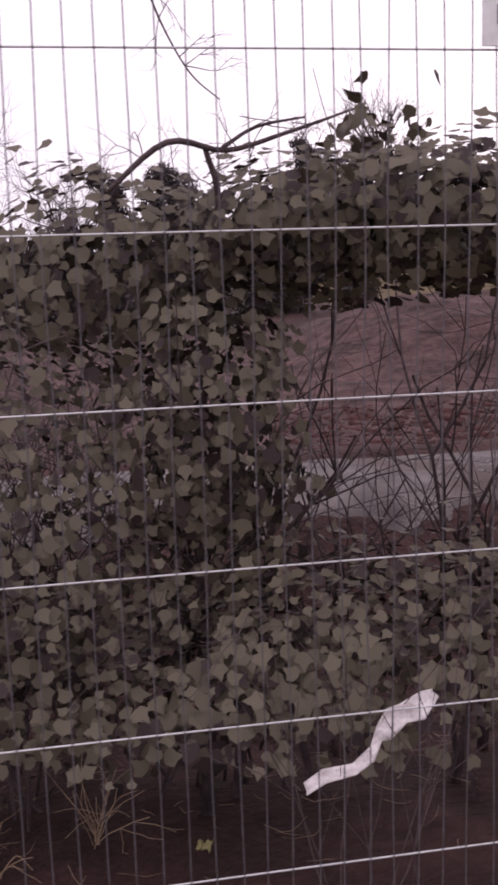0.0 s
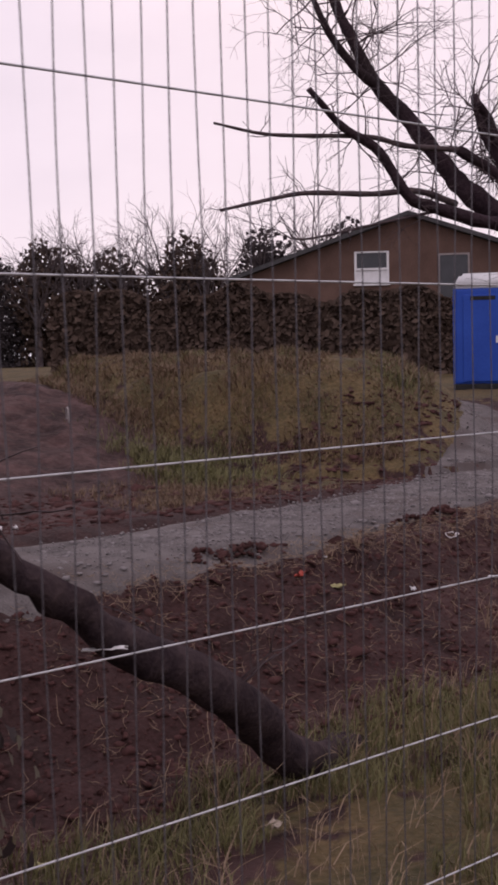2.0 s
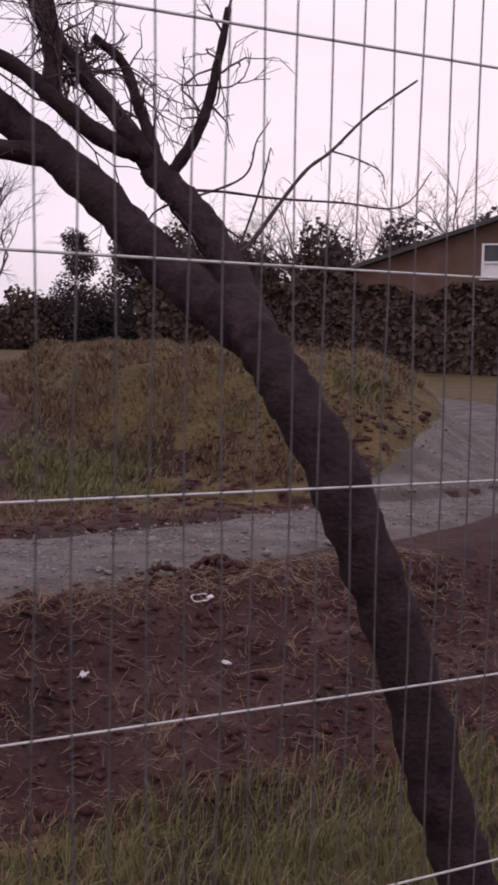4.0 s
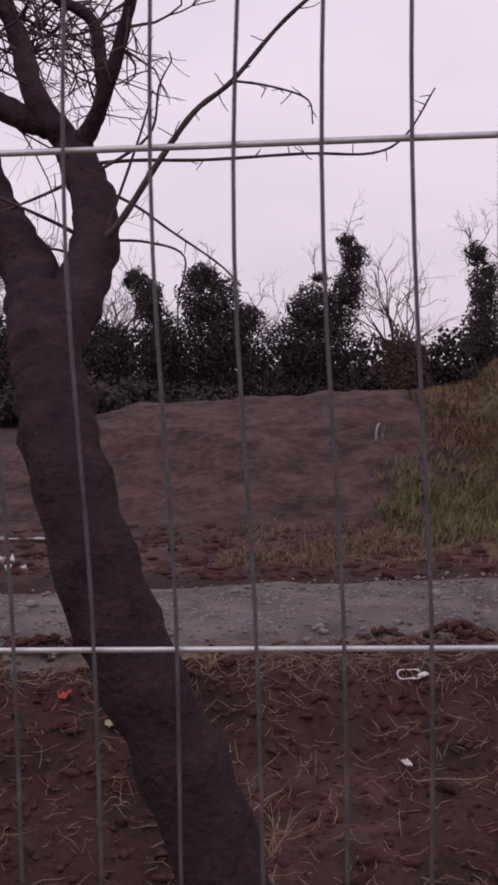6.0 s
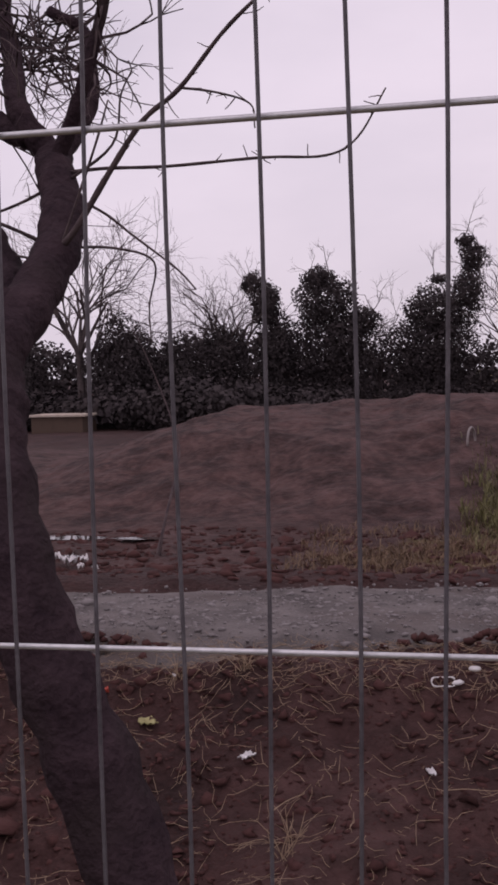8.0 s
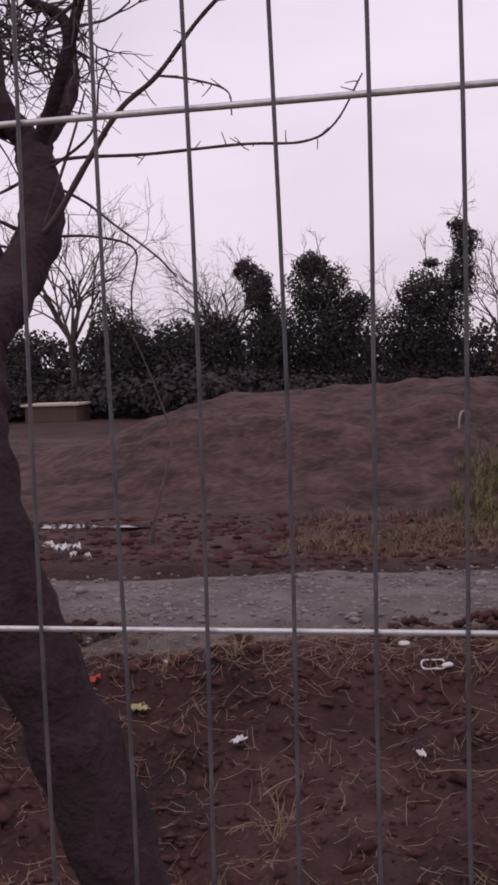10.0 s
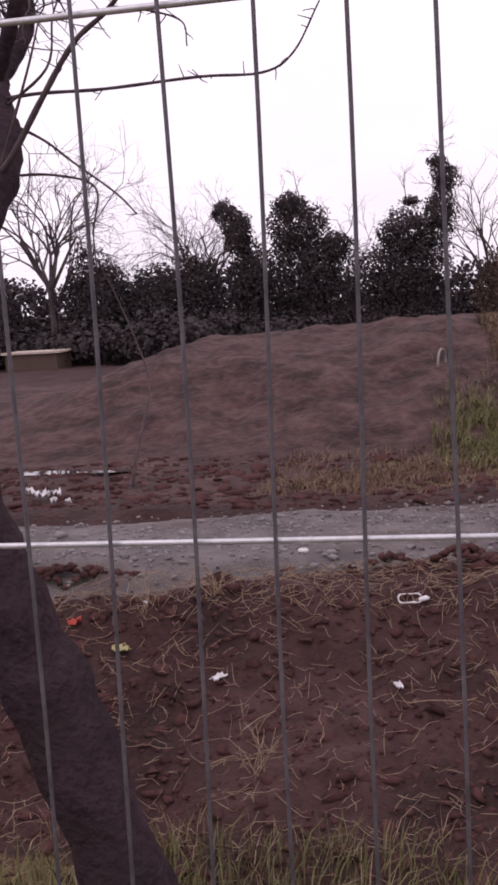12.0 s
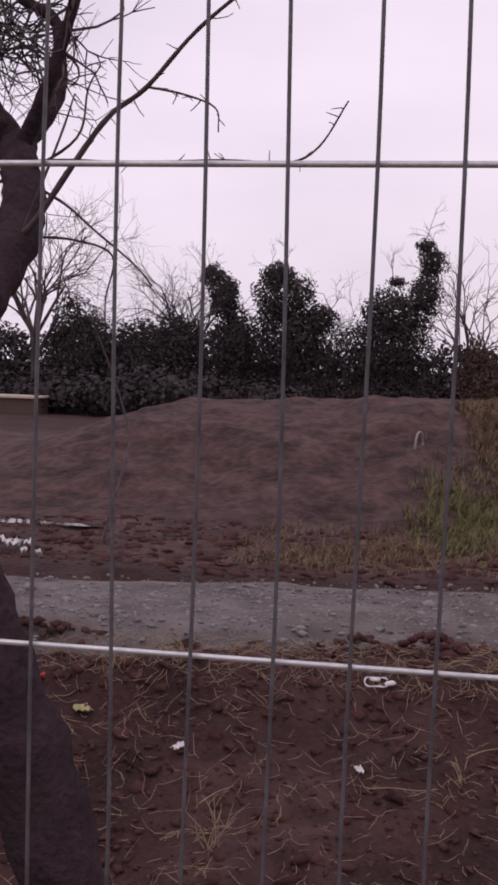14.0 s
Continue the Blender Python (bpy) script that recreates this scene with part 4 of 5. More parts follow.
# ---- house, hedge, toilet, vehicle ----
def house():
    c = Vector((31.9, 28.3))
    z = ground_z(c.x, c.y)
    root = thing("house", (c.x, c.y, z), "brown brick house with a low grey gable roof", "house", rz=-41)
    half, eave, apex, deep = 6.5, 3.15, 5.35, 9.0
    win = (-1.35, 2.85, 1.3, 1.25)
    bm = bmesh.new()
    wx0, wx1, wz0, wz1 = win[0] - win[2] / 2, win[0] + win[2] / 2, win[1], win[1] + win[3]
    def roofz(x):
        return apex - (apex - eave) * abs(x) / half
    xs = [-half, wx0, wx1, 0, half]
    for xa, xb in zip(xs[:-1], xs[1:]):
        spans = [(0, None)] if (xa, xb) != (wx0, wx1) else [(0, wz0), (wz1, None)]
        for za, zb in spans:
            for y in (0.0, 0.3):
                q = [bm.verts.new(p) for p in ((xa, y, za), (xb, y, za), (xb, y, zb if zb else roofz(xb)), (xa, y, zb if zb else roofz(xa)))]
                bm.faces.new(q if y else q[::-1])
    for s in (-1, 1):
        q = [bm.verts.new(p) for p in ((s * half, 0, 0), (s * half, deep, 0), (s * half, deep, eave), (s * half, 0, eave))]
        bm.faces.new(q)
    q = [bm.verts.new(p) for p in ((-half, deep, 0), (half, deep, 0), (half, deep, eave), (0, deep, apex), (-half, deep, eave))]
    bm.faces.new(q)
    part("wall", bm, "brick", root)
    for s in (-1, 1):
        bm = bmesh.new()
        o = 0.35
        rise = (apex - eave) / half
        a = [(0, -o, apex + 0.02), (s * (half + o), -o, eave - rise * o + 0.02), (s * (half + o), deep + o, eave - rise * o + 0.02), (0, deep + o, apex + 0.02)]
        lo = [bm.verts.new(p) for p in a]
        hi = [bm.verts.new((p[0], p[1], p[2] + 0.16)) for p in a]
        bm.faces.new(lo), bm.faces.new(hi[::-1])
        for i in range(4):
            bm.faces.new((lo[i], lo[(i + 1) % 4], hi[(i + 1) % 4], hi[i]))
        part("roof", bm, "tiles", root)
    w = new("window")
    w.parent, w.location = root, (win[0], 0.0, win[1])
    for name, size, at in (("window_frame", (0.09, 0.12, win[3]), (-win[2] / 2 + 0.045, 0.05, win[3] / 2)), ("window_frame", (0.09, 0.12, win[3]), (win[2] / 2 - 0.045, 0.05, win[3] / 2)),
                           ("window_frame", (win[2], 0.1, 0.08), (0, 0.05, win[3] * 0.47)), ("window_sill", (win[2] + 0.1, 0.22, 0.07), (0, 0.0, 0.0)), ("window_frame", (win[2], 0.1, 0.06), (0, 0.05, win[3] - 0.03)),
                           ("lower_panel", (win[2] - 0.18, 0.05, win[3] * 0.42), (0, 0.08, win[3] * 0.25))):
        part(name, box(size, at, 0.01), "upvc", w)
    part("pane", box((win[2] - 0.16, 0.02, win[3] * 0.5), (0, 0.1, win[3] * 0.72)), "glass", w)
    w2 = new("window")
    w2.parent, w2.location = root, (1.7, -0.03, 2.2)
    part("window_frame", box((0.07, 0.1, 1.7), (-0.55, 0, 0.85), 0.01), "pipe", w2)
    part("window_frame", box((0.07, 0.1, 1.7), (0.55, 0, 0.85), 0.01), "pipe", w2)
    part("window_frame", box((1.17, 0.1, 0.07), (0, 0, 1.7), 0.01), "pipe", w2)
    part("pane", box((1.04, 0.03, 1.64), (0, 0.0, 0.84)), "glass", w2)


house()


def hedge_run():
    a, b = Vector((17.0, 27.5)), Vector((29.0, 17.0))
    root = thing("garden_hedge", (*(a.lerp(b, 0.5)), ground_z(23, 22)), "clipped brown hedge in front of a house", "hedge")
    way = b - a
    core = box((way.length, 0.8, 1.9), (0, 0, 0.85), 0.15)
    core.transform(Matrix.Rotation(math.atan2(way.y, way.x), 4, "Z"))
    part("inner_growth", core, "hedge", root)
    n = 30000
    s = rng.uniform(0, 1, n)
    side = rng.uniform(-0.6, 0.6, n)
    h = 2.15 + 0.18 * np.sin(s * 23) + 0.1 * np.sin(s * 61)
    up = np.where(rng.uniform(0, 1, n) < 0.3, 1, rng.uniform(0, 1, n)) * h
    d = (b - a).normalized()
    face = np.where(rng.uniform(0, 1, n) < 0.7, -0.6, side)
    x = a.x + (b.x - a.x) * s - d.y * face + rng.normal(size=n) * 0.05
    y = a.y + (b.y - a.y) * s + d.x * face * 1 + rng.normal(size=n) * 0.05
    p = np.stack([x, y, height(x, y) + up], 1) - np.array(root.location)
    v, f = scatter(p, rng.normal(size=(n, 3)) + np.array([-0.6, -0.7, 0.3]), rng.uniform(0.1, 0.24, n))
    leaf_mesh("foliage", v, f, "hedge", root)


hedge_run()


def toilet():
    x, y = 18.75, 12.95
    root = thing("portable_toilet", (x, y, ground_z(x, y) - 0.02), "blue plastic portable toilet with a white roof", "portable toilet", rz=-47)
    part("skid", box((1.14, 1.14, 0.12), (0, 0, 0.06), 0.02), "rubber", root)
    part("cabin", box((1.1, 1.1, 1.9), (0, 0, 1.07), 0.05), "blue", root)
    for i in range(5):
        part("rib", box((0.03, 0.05, 1.7), (-0.562, -0.4 + 0.2 * i, 1.05), 0.01), "blue", root)
    door = part("door", box((0.78, 0.04, 1.72), (0.02, -0.565, 1.03), 0.015), "blue", root)
    part("door_handle", box((0.05, 0.04, 0.14), (0.3, -0.6, 1.0), 0.01), "roofwhite", door)
    part("vent", box((0.5, 0.03, 0.08), (0.02, -0.575, 1.82), 0.008), "rubber", root)
    for s in (-1, 1):
        part("corner_trim", box((0.05, 0.05, 1.9), (s * 0.545, -0.545, 1.07), 0.01), "blue", root)
    bm = box((1.18, 1.18, 0.3), (0, 0, 2.17), 0.0)
    for v in bm.verts:
        if v.co.z > 2.2:
            v.co.x *= 0.72
            v.co.y *= 0.86
    bmesh.ops.bevel(bm, geom=list(bm.edges), offset=0.06, segments=3, affect="EDGES")
    part("roof", bm, "roofwhite", root, "white moulded roof", True)
    root.scale = (0.92, 0.92, 0.94)


toilet()


def parked_car():
    x, y = 17.4, 8.2
    root = thing("parked_car", (x, y, ground_z(x, y) + 0.0), "dark grey car parked beside the track", "car", rz=20)
    prof = [(-2.0, 0.35), (-2.02, 0.75), (-1.9, 0.95), (-1.0, 1.02), (-0.35, 1.45), (1.1, 1.48), (1.85, 1.0), (2.0, 0.85), (2.02, 0.38)]
    bm = bmesh.new()
    rows = []
    for s, inset in ((-0.86, 0), (-0.8, 0), (0.8, 0), (0.86, 0)):
        rows.append([bm.verts.new((px, s * (0.82 if pz > 1.2 else 1.0), pz)) for px, pz in prof])
    for a, b in zip(rows[:-1], rows[1:]):
        for i in range(len(prof)):
            j = (i + 1) % len(prof)
            bm.faces.new((a[i], a[j], b[j], b[i]))
    bm.faces.new(rows[0][::-1]), bm.faces.new(rows[-1])
    bmesh.ops.bevel(bm, geom=list(bm.edges), offset=0.03, segments=2, affect="EDGES")
    body = part("body", bm, "car", root, "", True)
    for s in (-1, 1):
        part("side_window", box((1.5, 0.02, 0.34), (0.35, s * 0.775, 1.2), 0.008), "glass", body)
        part("sill", box((2.3, 0.03, 0.06), (0, s * 0.87, 0.36), 0.01), "pipe", body)
        part("headlight", box((0.06, 0.3, 0.14), (-2.02, s * 0.6, 0.75), 0.02), "upvc", body)
        part("mirror", box((0.12, 0.16, 0.12), (-0.55, s * 0.95, 1.05), 0.03), "car", body)
    bm = bmesh.new()
    q = [bm.verts.new(p) for p in ((-0.99, -0.7, 1.06), (-0.99, 0.7, 1.06), (-0.42, 0.62, 1.44), (-0.42, -0.62, 1.44))]
    bm.faces.new(q)
    bmesh.ops.solidify(bm, geom=list(bm.faces), thickness=0.03)
    part("windscreen", bm, "glass", body)
    for wx in (-1.25, 1.25):
        for s in (-1, 1):
            wheel = new("wheel")
            wheel.parent, wheel.location = root, (wx, s * 0.8, 0.31)
            v, f = tube([(0, -0.1, 0), (0, -0.07, 0), (0, 0.07, 0), (0, 0.1, 0)], [0.27, 0.31, 0.31, 0.27], 20)
            mesh_object("tyre", v, f, "rubber", wheel, "", True)
            v, f = tube([(0, -0.105, 0), (0, 0.105, 0)], [0.2, 0.2], 14)
            mesh_object("rim", v, f, "galv", wheel)


parked_car()


def low_cabin():
    x, y = -1.4, 24.3
    root = thing("low_shed", (x, y, ground_z(x, y) - 0.3), "low dark shed with a pale roof edge", "shed")
    part("wall", box((2.3, 1.8, 1.4), (0, 0, 0.5), 0.02), "hedge", root)
    part("roof_edge", box((2.6, 2.0, 0.09), (0, 0, 1.24), 0.01), "board", root, "pale board along the roof")
    root.scale = (0.56, 0.56, 0.56)


low_cabin()

# ---- loose soil, grass, straw ----
def stuff(name, verts, faces, mat, label, category):
    ob = leaf_mesh(name, np.asarray(verts, float), np.asarray(faces), mat)
    return tagged(ob, label, category, kind="stuff")


n = 17000
x, y = rng.uniform(3.5, 10.5, n), rng.uniform(2.25, 3.9, n)
v, f = lumps(on_ground(x, y, -0.003), rng.gamma(1.0, 0.0062, n) + 0.0025, 0.6, 0.75)
stuff("soil_clods", v, f, "clod", "crumbly red-brown clods on the soil bank", "soil")
n = 3500
x = rng.uniform(2.5, 12, n)
y = rng.uniform(5.15, 7.4, n)
keep = track_distance(x, y) > 0.62
v, f = lumps(on_ground(x[keep], y[keep]), rng.gamma(1.5, 0.010, keep.sum()) + 0.007, 0.5, 0.55)
stuff("soil_clods", v, f, "clod", "wet clods scattered below the soil mound", "soil")
for cx, cy, w, count in ((6.5, 3.82, 0.16, 60), (6.25, 3.84, 0.1, 30), (8.2, 3.92, 0.08, 40), (7.9, 3.88, 0.07, 20)):
    a = rng.normal(size=(count, 2)) * np.array([w, 0.06])
    px, py = cx + a[:, 0], cy + a[:, 1]
    up = 0.06 * np.exp(-((a[:, 0] / w) ** 2 + (a[:, 1] / 0.06) ** 2) / 2)
    v, f = lumps(on_ground(px, py, up), rng.uniform(0.01, 0.028, count), 0.7, 0.5)
    stuff("soil_heap", v, f, "clod", "small dark heap of soil on the track edge", "soil")
n = 7000
i = rng.integers(0, len(TRACK) - 1, n * 2)
s = rng.uniform(0, 1, n * 2)[:, None]
c = TRACK[i] * (1 - s) + TRACK[i + 1] * s + rng.normal(size=(n * 2, 2)) * 0.32
ok = (c[:, 0] > 3) & (c[:, 0] < 12.5) & (track_distance(c[:, 0], c[:, 1]) < 0.66)
c = c[ok]
v, f = lumps(on_ground(c[:, 0], c[:, 1], 0.028), rng.gamma(1.6, 0.0032, len(c)) + 0.002, 0.6, 0.5)
stuff("loose_gravel", v, f, "stone", "loose grey stones on the track", "gravel")


def strewn(count, x0, x1, y0, y1, lo, hi, dens=None):
    t = Tubes()
    x, y = rng.uniform(x0, x1, count), rng.uniform(y0, y1, count)
    ln, a, tilt = rng.uniform(lo, hi, count), rng.uniform(0, 2 * math.pi, count), rng.normal(size=count) * 0.35
    rows = []
    for s in (-0.5, -0.15, 0.2, 0.5):
        px = x + np.cos(a) * ln * s + rng.normal(size=count) * ln * 0.05
        py = y + np.sin(a) * ln * s * 0.7 + rng.normal(size=count) * ln * 0.05
        rows.append(np.stack([px, py, height(px, py) + 0.008 + np.maximum(0, tilt * s) * ln + rng.uniform(0, 0.012, count)], 1))
    for p in np.stack(rows, 1):
        t.add(p, [0.0008, 0.0011, 0.0009, 0.0005], 3)
    return t


t = strewn(1900, 5.0, 9.6, 2.45, 3.95, 0.025, 0.12)
tagged(mesh_object("straw", t.v, t.f, "straw"), "pale dead grass stalks strewn over the soil bank", "straw", kind="stuff")
t = strewn(1500, 5.2, 9.6, 3.55, 3.95, 0.03, 0.11)
tagged(mesh_object("straw", t.v, t.f, "straw"), "matted dead grass along the bank top", "straw", kind="stuff")
t = strewn(300, 0.2, 5.0, 1.2, 3.2, 0.05, 0.2)
tagged(mesh_object("straw", t.v, t.f, "straw"), "dead stalks on the ground below the thicket", "straw", kind="stuff")

n = 26000
x, y = rng.uniform(4.2, 10.5, n), rng.uniform(0.7, 2.75, n)
edge = 2.45 + 0.25 * bumps(x, y * 0, 0.5, 71) + 0.15 * bumps(x, y, 0.15, 72)
keep = (y < edge) & (bumps(x, y, 0.35, 73) > -0.35 + 0.5 * step(6, 4.5, x))
x, y = x[keep], y[keep]
v, f = blades(on_ground(x, y, -0.005), rng.uniform(0.05, 0.17, len(x)), rng.uniform(0.003, 0.006, len(x)), 0.9)
stuff("grass", v, f, "green", "tufted green grass at the foot of the bank", "grass")
n = 2600
x, y = rng.uniform(4.2, 10, n), rng.uniform(0.8, 2.6, n)
v, f = blades(on_ground(x, y, -0.005), rng.uniform(0.05, 0.16, n), rng.uniform(0.002, 0.005, n), 1.3)
stuff("dead_grass", v, f, "straw", "dead grass among the green", "grass")
n = 105000
x, y = rng.uniform(7.9, 14.2, n), rng.uniform(5.6, 15, n)
g = grass_mound(x, y)
tuft = bumps(x, y, 0.42, 81, 2)
keep = (g > 0.05) & (track_distance(x, y) > 0.9) & (tuft > -0.45)
x, y, tuft = x[keep], y[keep], tuft[keep]
dry = bumps(x, y, 0.8, 82) + rng.normal(size=len(x)) * 0.3 > -0.4
for sel, mat, lab in ((dry, "dry", "yellowed tussocky grass on the mound"), (~dry, "green", "green grass patches on the mound")):
    m = int(sel.sum())
    tall = (0.05 + 0.13 * np.clip(tuft[sel] + 0.2, 0, 1)) * rng.uniform(0.6, 1.3, m)
    v, f = blades(on_ground(x[sel], y[sel], -0.01), tall, rng.uniform(0.006, 0.014, m), 1.3)
    stuff("mound_grass", v, f, mat, lab, "grass")
n = 5200
a = rng.normal(size=(n, 2)) * np.array([0.34, 0.5]) + np.array([8.62, 7.75])
keep = (a[:, 1] > 6.6) & (a[:, 0] > 8.05) & (bumps(a[:, 0], a[:, 1], 0.3, 83) > -0.4)
a = a[keep]
v, f = blades(on_ground(a[:, 0], a[:, 1], -0.01), rng.uniform(0.05, 0.15, len(a)), rng.uniform(0.005, 0.011, len(a)), 1.1)
stuff("verge_grass", v, f, "green", "bright green grass tuft at the foot of the mound", "grass")
n = 2600
along = rng.uniform(0, 1, n)
x, y = 7.25 + 1.2 * along + rng.normal(size=n) * 0.12, 6.0 + 1.2 * along + rng.normal(size=n) * 0.2
v, f = blades(on_ground(x, y, -0.01), rng.uniform(0.03, 0.09, n), rng.uniform(0.004, 0.01, n), 1.3)
stuff("verge_grass", v, f, "dry", "yellowing grass in a ragged strip below the mound", "grass")
n = 2600
x, y = rng.uniform(7.0, 8.9, n), rng.uniform(5.5, 7.6, n)
keep = bumps(x, y, 0.5, 91) > 0.15 - 0.5 * step(7.2, 8.4, x)
m = int(keep.sum())
v, f = blades(on_ground(x[keep], y[keep], -0.01), rng.uniform(0.03, 0.1, m), rng.uniform(0.004, 0.01, m), 1.2)
stuff("verge_grass", v, f, "dry", "thin yellow-green grass on the far verge", "grass")


def dead_weed(x, y, h, count, label, mat="straw"):
    root = thing("dead_weed", (x, y, ground_z(x, y)), label, "weed", "dead weeds")
    t = Tubes()
    for k in range(count):
        branching(t, (rng.normal() * 0.015, rng.normal() * 0.015, 0), Vector((rng.normal() * 0.35, rng.normal() * 0.3, 1)), h * rng.uniform(0.5, 1), 0.0022, 1, 0.4, 3, (1, 2), 0.12)
    tagged(mesh_object("stalk", t.v, t.f, mat, root), kind="stuff")


for x, y, h, c in ((7.50, 2.86, 0.17, 9), (7.22, 3.64, 0.10, 16), (6.95, 3.6, 0.12, 10), (5.15, 2.1, 0.25, 8), (4.6, 1.3, 0.3, 8), (5.75, 2.05, 0.2, 7), (6.0, 1.6, 0.18, 9), (0.9, 1.6, 0.25, 14), (0.6, 1.45, 0.2, 12), (3.9, 1.35, 0.35, 10), (8.3, 3.2, 0.1, 8)):
    dead_weed(x, y, h, c, "brittle tan dead weed standing in the soil")


# ---- litter and small things ----
def crumple(name, x, y, size, mat, label, category, amount=0.5, up=0.0, seed=0, rz=0):
    """A crumpled scrap: a thick sheet folded by noise."""
    bm = bmesh.new()
    bmesh.ops.create_grid(bm, x_segments=9, y_segments=9, size=0.5)
    for v in bm.verts:
        q = Vector((v.co.x * 3.1 + seed, v.co.y * 3.1, seed * 0.7))
        edge = 1 + 0.35 * noise.noise(q * 1.7)
        v.co = Vector((v.co.x * size[0] * edge, v.co.y * size[1] * edge, size[2] * (0.5 + amount * noise.noise(q * 1.3))))
    bmesh.ops.solidify(bm, geom=list(bm.faces), thickness=0.004)
    ob = part(name, bm, mat, None, "", True)
    ob.matrix_basis = pose(x, y, ground_z(x, y) + up, 0, 0, rz)
    return tagged(ob, label, category)


def bottle_ring(x, y):
    root = thing("torn_bottle", (x, y, ground_z(x, y) + 0.012), "torn white plastic bottle rim lying on the bank", "bottle", rz=8)
    ring = [(0.045 * math.cos(a) - 0.012, 0.03 * math.sin(a), 0.012 + 0.012 * math.sin(a) + 0.004 * math.sin(3 * a)) for a in np.linspace(0.3, 5.9, 26)]
    v, f = tube(ring, [0.0034 + 0.0012 * math.sin(i * 1.3) for i in range(26)], 6)
    mesh_object("rim", v, f, "plastic", root, "", True)
    v, f = tube([(0.02, -0.012, 0.008), (0.03, -0.01, 0.012), (0.05, -0.004, 0.014), (0.062, 0, 0.011)], [0.005, 0.012, 0.013, 0.006], 10)
    mesh_object("neck", [Vector((q.x, q.y, q.z * 0.8)) for q in v], f, "plastic", root, "", True)


def long_stalk(x, y, length, rz):
    ob = thing("dead_stalk", (x, y, ground_z(x, y) + 0.012), "long pale dead stalk lying on the soil", "stalk", rz=rz)
    v, f = tube(smooth_line([(-length / 2, 0, 0.006), (-length / 6, 0.006, 0.012), (length / 5, -0.005, 0.012), (length / 2, 0.004, 0.018)], 4), list(np.linspace(0.002, 0.001, 13)), 5)
    mesh_object("stem", v, f, "straw", ob, "", True)


long_stalk(8.11, 3.16, 0.24, 4)
long_stalk(7.50, 3.12, 0.30, 62)
long_stalk(8.42, 3.36, 0.26, 44)


def hanging_drop():
    """A bead of rain water under a wire, its sky glint put in as opaque white."""
    root = thing("water_drop", (8.079, 0.0, 1.2765), "rain drop hanging under a fence wire, its glint in white", "water drop")
    bm = bmesh.new()
    bmesh.ops.create_uvsphere(bm, u_segments=12, v_segments=8, radius=1)
    for v in bm.verts:
        v.co = Vector((v.co.x * 0.0027, v.co.y * 0.0016, v.co.z * 0.0011 * (1 + 0.4 * abs(v.co.x))))
    part("bead", bm, "plastic", root, "", True)


hanging_drop()
bottle_ring(8.005, 3.60)
crumple("paper_scrap", 7.301, 3.245, (0.030, 0.055, 0.022), "plastic", "crumpled white paper scrap on the soil bank", "litter", 0.6, 0.012, 3, -35)
crumple("paper_scrap", 7.956, 3.22, (0.022, 0.055, 0.020), "plastic", "small torn white scrap on the soil bank", "litter", 0.6, 0.012, 8, 18)
crumple("paper_scrap", 6.94, 3.60, (0.016, 0.016, 0.012), "plastic", "tiny white fleck of litter", "litter", 0.8, 0.01, 5)
crumple("fallen_leaf", 6.88, 3.42, (0.06, 0.075, 0.02), "leaf", "broad pale yellow-green fallen leaf", "leaf", 0.6, 0.014, 4, 30)
crumple("red_scrap", 6.67, 3.50, (0.05, 0.04, 0.03), "red", "crumpled red scrap of plastic", "litter", 0.9, 0.012, 7)
for k, (x, y, w) in enumerate(((5.62, 5.74, 0.08), (5.71, 5.70, 0.11), (5.80, 5.66, 0.06), (5.76, 5.84, 0.09), (5.90, 5.63, 0.05))):
    crumple("plastic_scrap", x, y, (w * 0.7, w * 0.5, w * 0.6), "plastic", "torn white plastic lying in the mud", "litter", 0.9, 0.02, 40 + k, 37 * k)
crumple("white_strip", 4.40, 1.585, (0.12, 0.025, 0.02), "plastic", "pale strip of split wood on a fallen log", "litter", 0.3, 0.555 - ground_z(4.40, 1.585), 2, -25)
crumple("brown_leaf", 6.6, 1.55, (0.09, 0.07, 0.04), "board", "curled pale brown leaf in the grass", "leaf", 0.6, 0.02, 12)
for k, (x, y) in enumerate(((2.2, 1.5), (3.1, 1.35), (3.6, 1.7), (4.4, 2.1), (5.1, 1.7), (1.2, 1.4))):
    crumple("brown_leaf", x, y, (0.05, 0.04, 0.03), "leaf" if k % 2 else "board", "dead leaf caught on the ground", "leaf", 0.7, 0.03, 20 + k, k * 50)


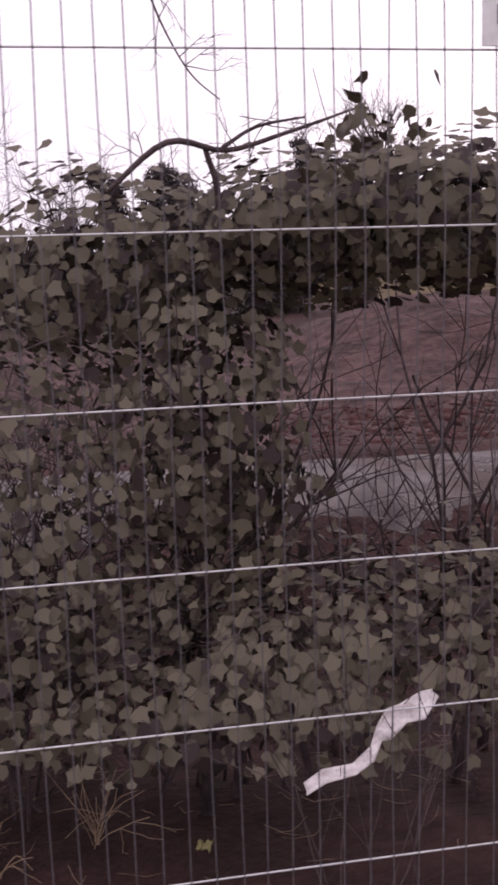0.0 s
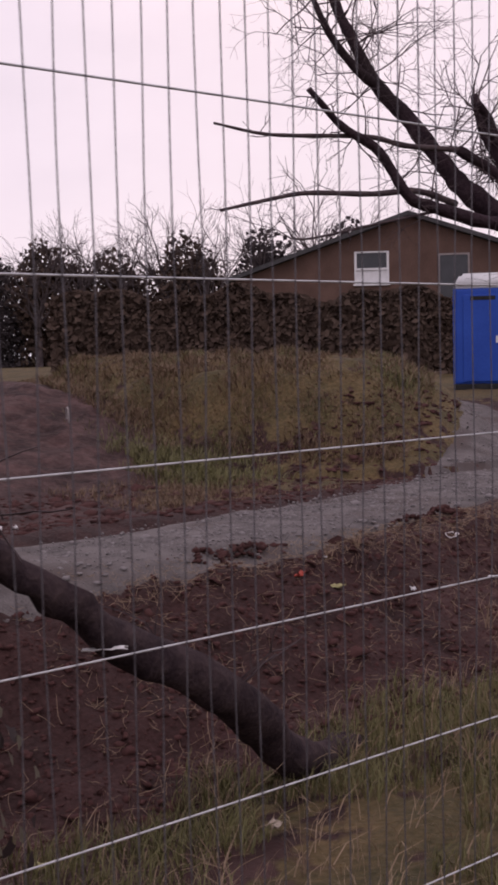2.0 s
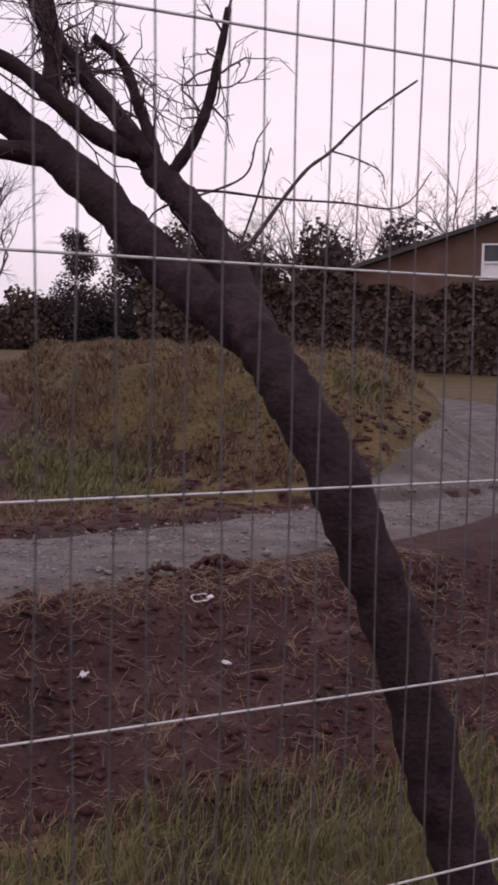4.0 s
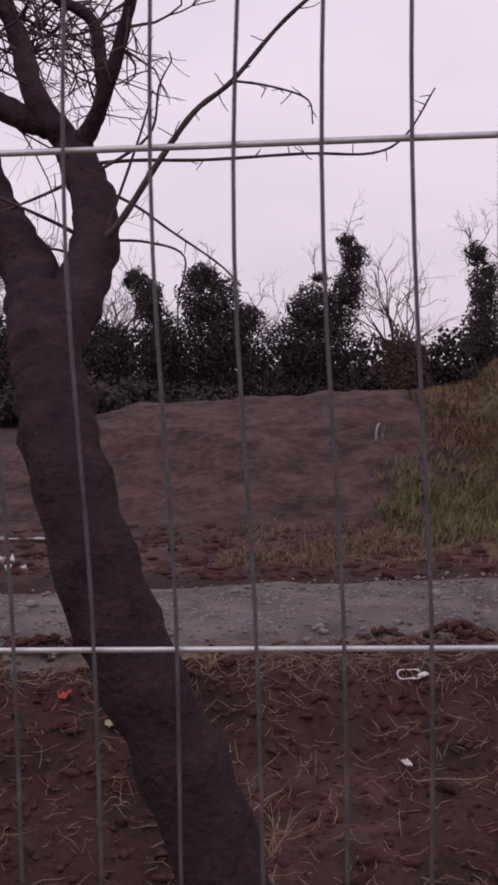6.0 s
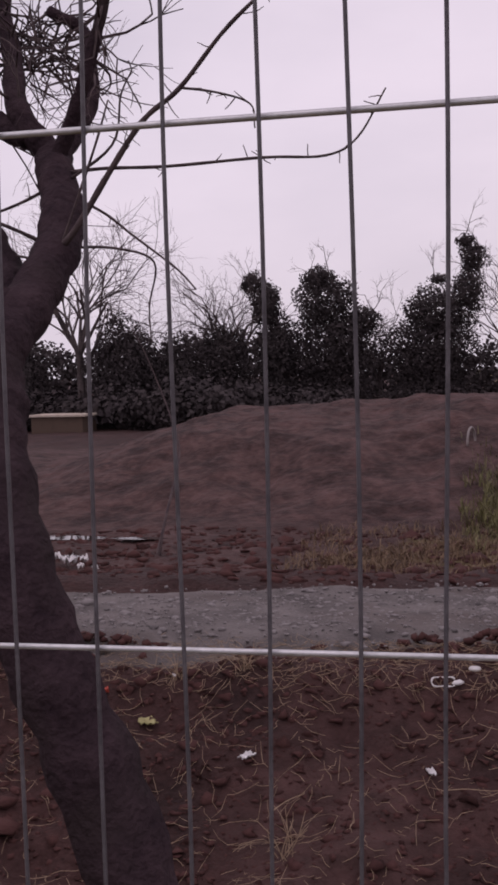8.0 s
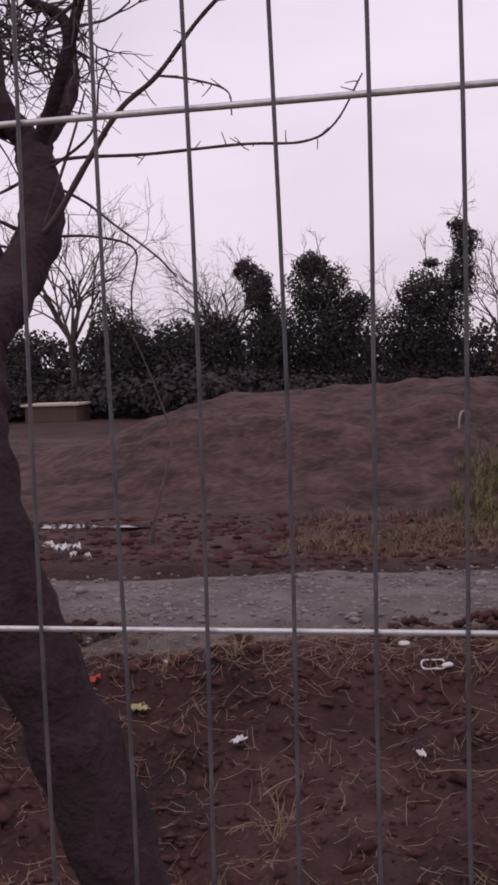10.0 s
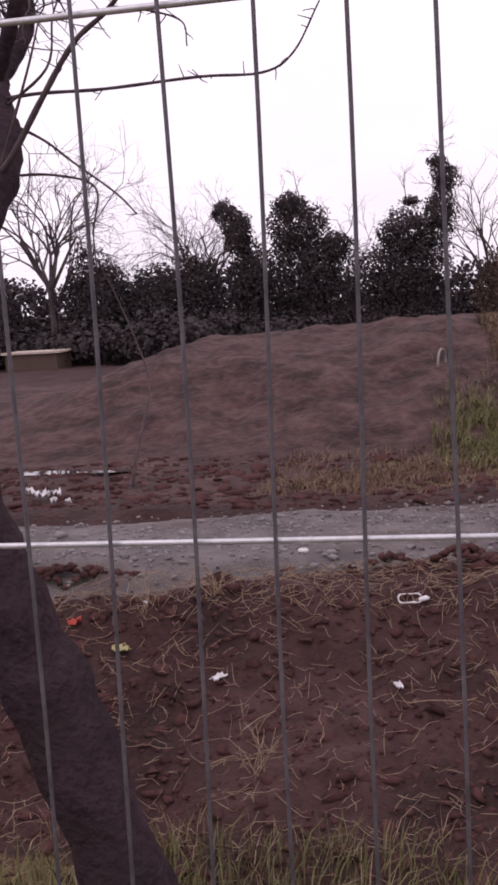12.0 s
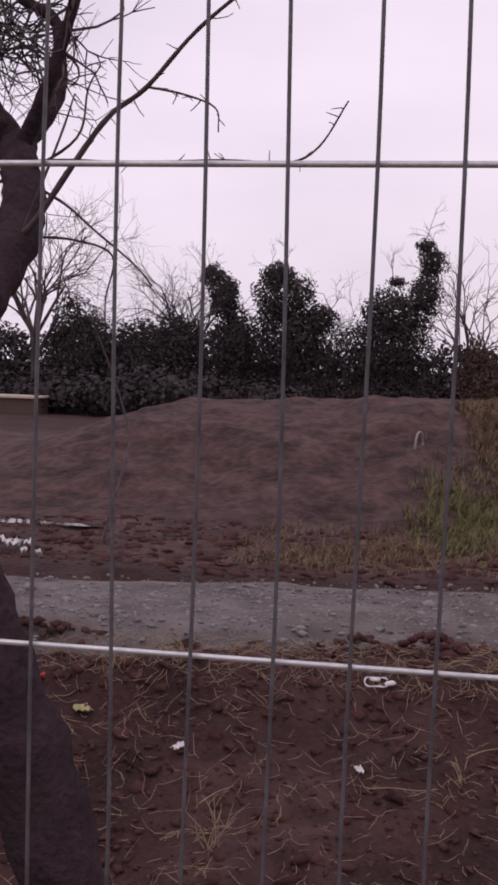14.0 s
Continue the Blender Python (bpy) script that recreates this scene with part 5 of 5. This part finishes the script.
def torn_sheet():
    x, y = 1.49, 0.62
    root = thing("torn_sheet", (x, y, ground_z(x, y)), "torn dirty-white plastic sheet snagged on stems", "plastic sheet")
    root.scale = (0.58, 0.58, 0.58)
    lift = (0.33 - ground_z(x, y)) / 0.58
    bm = bmesh.new()
    line = [(-0.30, 0.02, 0.06), (-0.22, 0.055, 0.09), (-0.1, 0.06, 0.10), (-0.02, 0.1, 0.14), (0.03, 0.16, 0.2), (0.08, 0.2, 0.25), (0.14, 0.18, 0.26), (0.22, 0.2, 0.29), (0.28, 0.22, 0.3)]
    width = [0.01, 0.018, 0.012, 0.016, 0.03, 0.075, 0.035, 0.055, 0.012]
    prev = None
    for (px, py, pz), w in zip(line, width):
        row = [bm.verts.new((px + 0.02 * noise.noise((px * 9, k, 1)), py - 0.02 * k + 0.03 * noise.noise((px * 9, k, 4)), lift + pz - w * k / 2 + 0.02 * noise.noise((px * 11, k * 2, 7)))) for k in range(4)]
        if prev:
            for k in range(3):
                bm.faces.new((prev[k], row[k], row[k + 1], prev[k + 1]))
        prev = row
    bmesh.ops.subdivide_edges(bm, edges=list(bm.edges), cuts=1, use_grid_fill=True)
    bmesh.ops.solidify(bm, geom=list(bm.faces), thickness=0.004)
    part("sheet", bm, "rag", root, "", True)
    t = Tubes()
    for k in range(8):
        branching(t, (rng.uniform(-0.25, 0.25), rng.uniform(0, 0.15), 0), (rng.normal() * 0.1, 0, 1), lift + 0.25, 0.004, 1, 0.3, 3)
    tagged(mesh_object("snag_stem", t.v, t.f, "twig", root), kind="stuff")


torn_sheet()


def pool(x, y, rx, ry, label):
    bm = bmesh.new()
    ring = [bm.verts.new((rx * math.cos(a) * (1 + 0.3 * noise.noise((math.cos(a) * 2 + x, math.sin(a) * 2, 0))), ry * math.sin(a), 0)) for a in np.linspace(0, 2 * math.pi, 28, endpoint=False)]
    bm.faces.new(ring)
    ob = part("puddle", bm, "water")
    ob.matrix_basis = pose(x, y, ground_z(x, y) + 0.02)
    return tagged(ob, label, "puddle", "puddles", "structure")


M["water"] = material("puddle_water", (0.03, 0.022, 0.02), (0.05, 0.04, 0.036), 2, 0.03, 0, 0.04, 0.002, 12, spec=0.5)
pool(5.6, 5.95, 0.1, 0.06, "small muddy puddle reflecting the sky")
pool(5.22, 7.05, 0.30, 0.10, "shallow muddy puddle below the mound")
pool(5.82, 6.8, 0.22, 0.06, "thin film of water on the mud")


def stake():
    x, y = 6.08, 6.3
    root = thing("thin_sapling", (x, y, ground_z(x, y)), "thin bent bare sapling in the mud", "sapling")
    t = Tubes()
    p = smooth_line([(0, 0, -0.05), (0.02, 0.3, 0.3), (0, 0.7, 0.62), (-0.12, 0.9, 0.9), (-0.3, 1.0, 1.3), (-0.42, 1.0, 1.55)], 5)
    t.add(p, list(np.linspace(0.012, 0.003, len(p))), 5)
    t.add([(0.03, 0.02, 0), (0.02, 0.2, 0.22)], [0.007, 0.004], 4)
    mesh_object("stem", t.v, t.f, "twig", root, "", True)


stake()


def pipe_loop():
    x, y = 8.15, 9.3
    root = thing("pipe_loop", (x, y, ground_z(x, y)), "half-buried loop of grey pipe in the soil mound", "pipe", rz=70)
    p = [(0.1 * math.cos(a), 0, 0.02 + 0.12 * math.sin(a)) for a in np.linspace(-0.4, math.pi + 0.4, 18)]
    v, f = tube(p, [0.011] * 18, 8)
    mesh_object("pipe", v, f, "pipe", root, "", True)


pipe_loop()
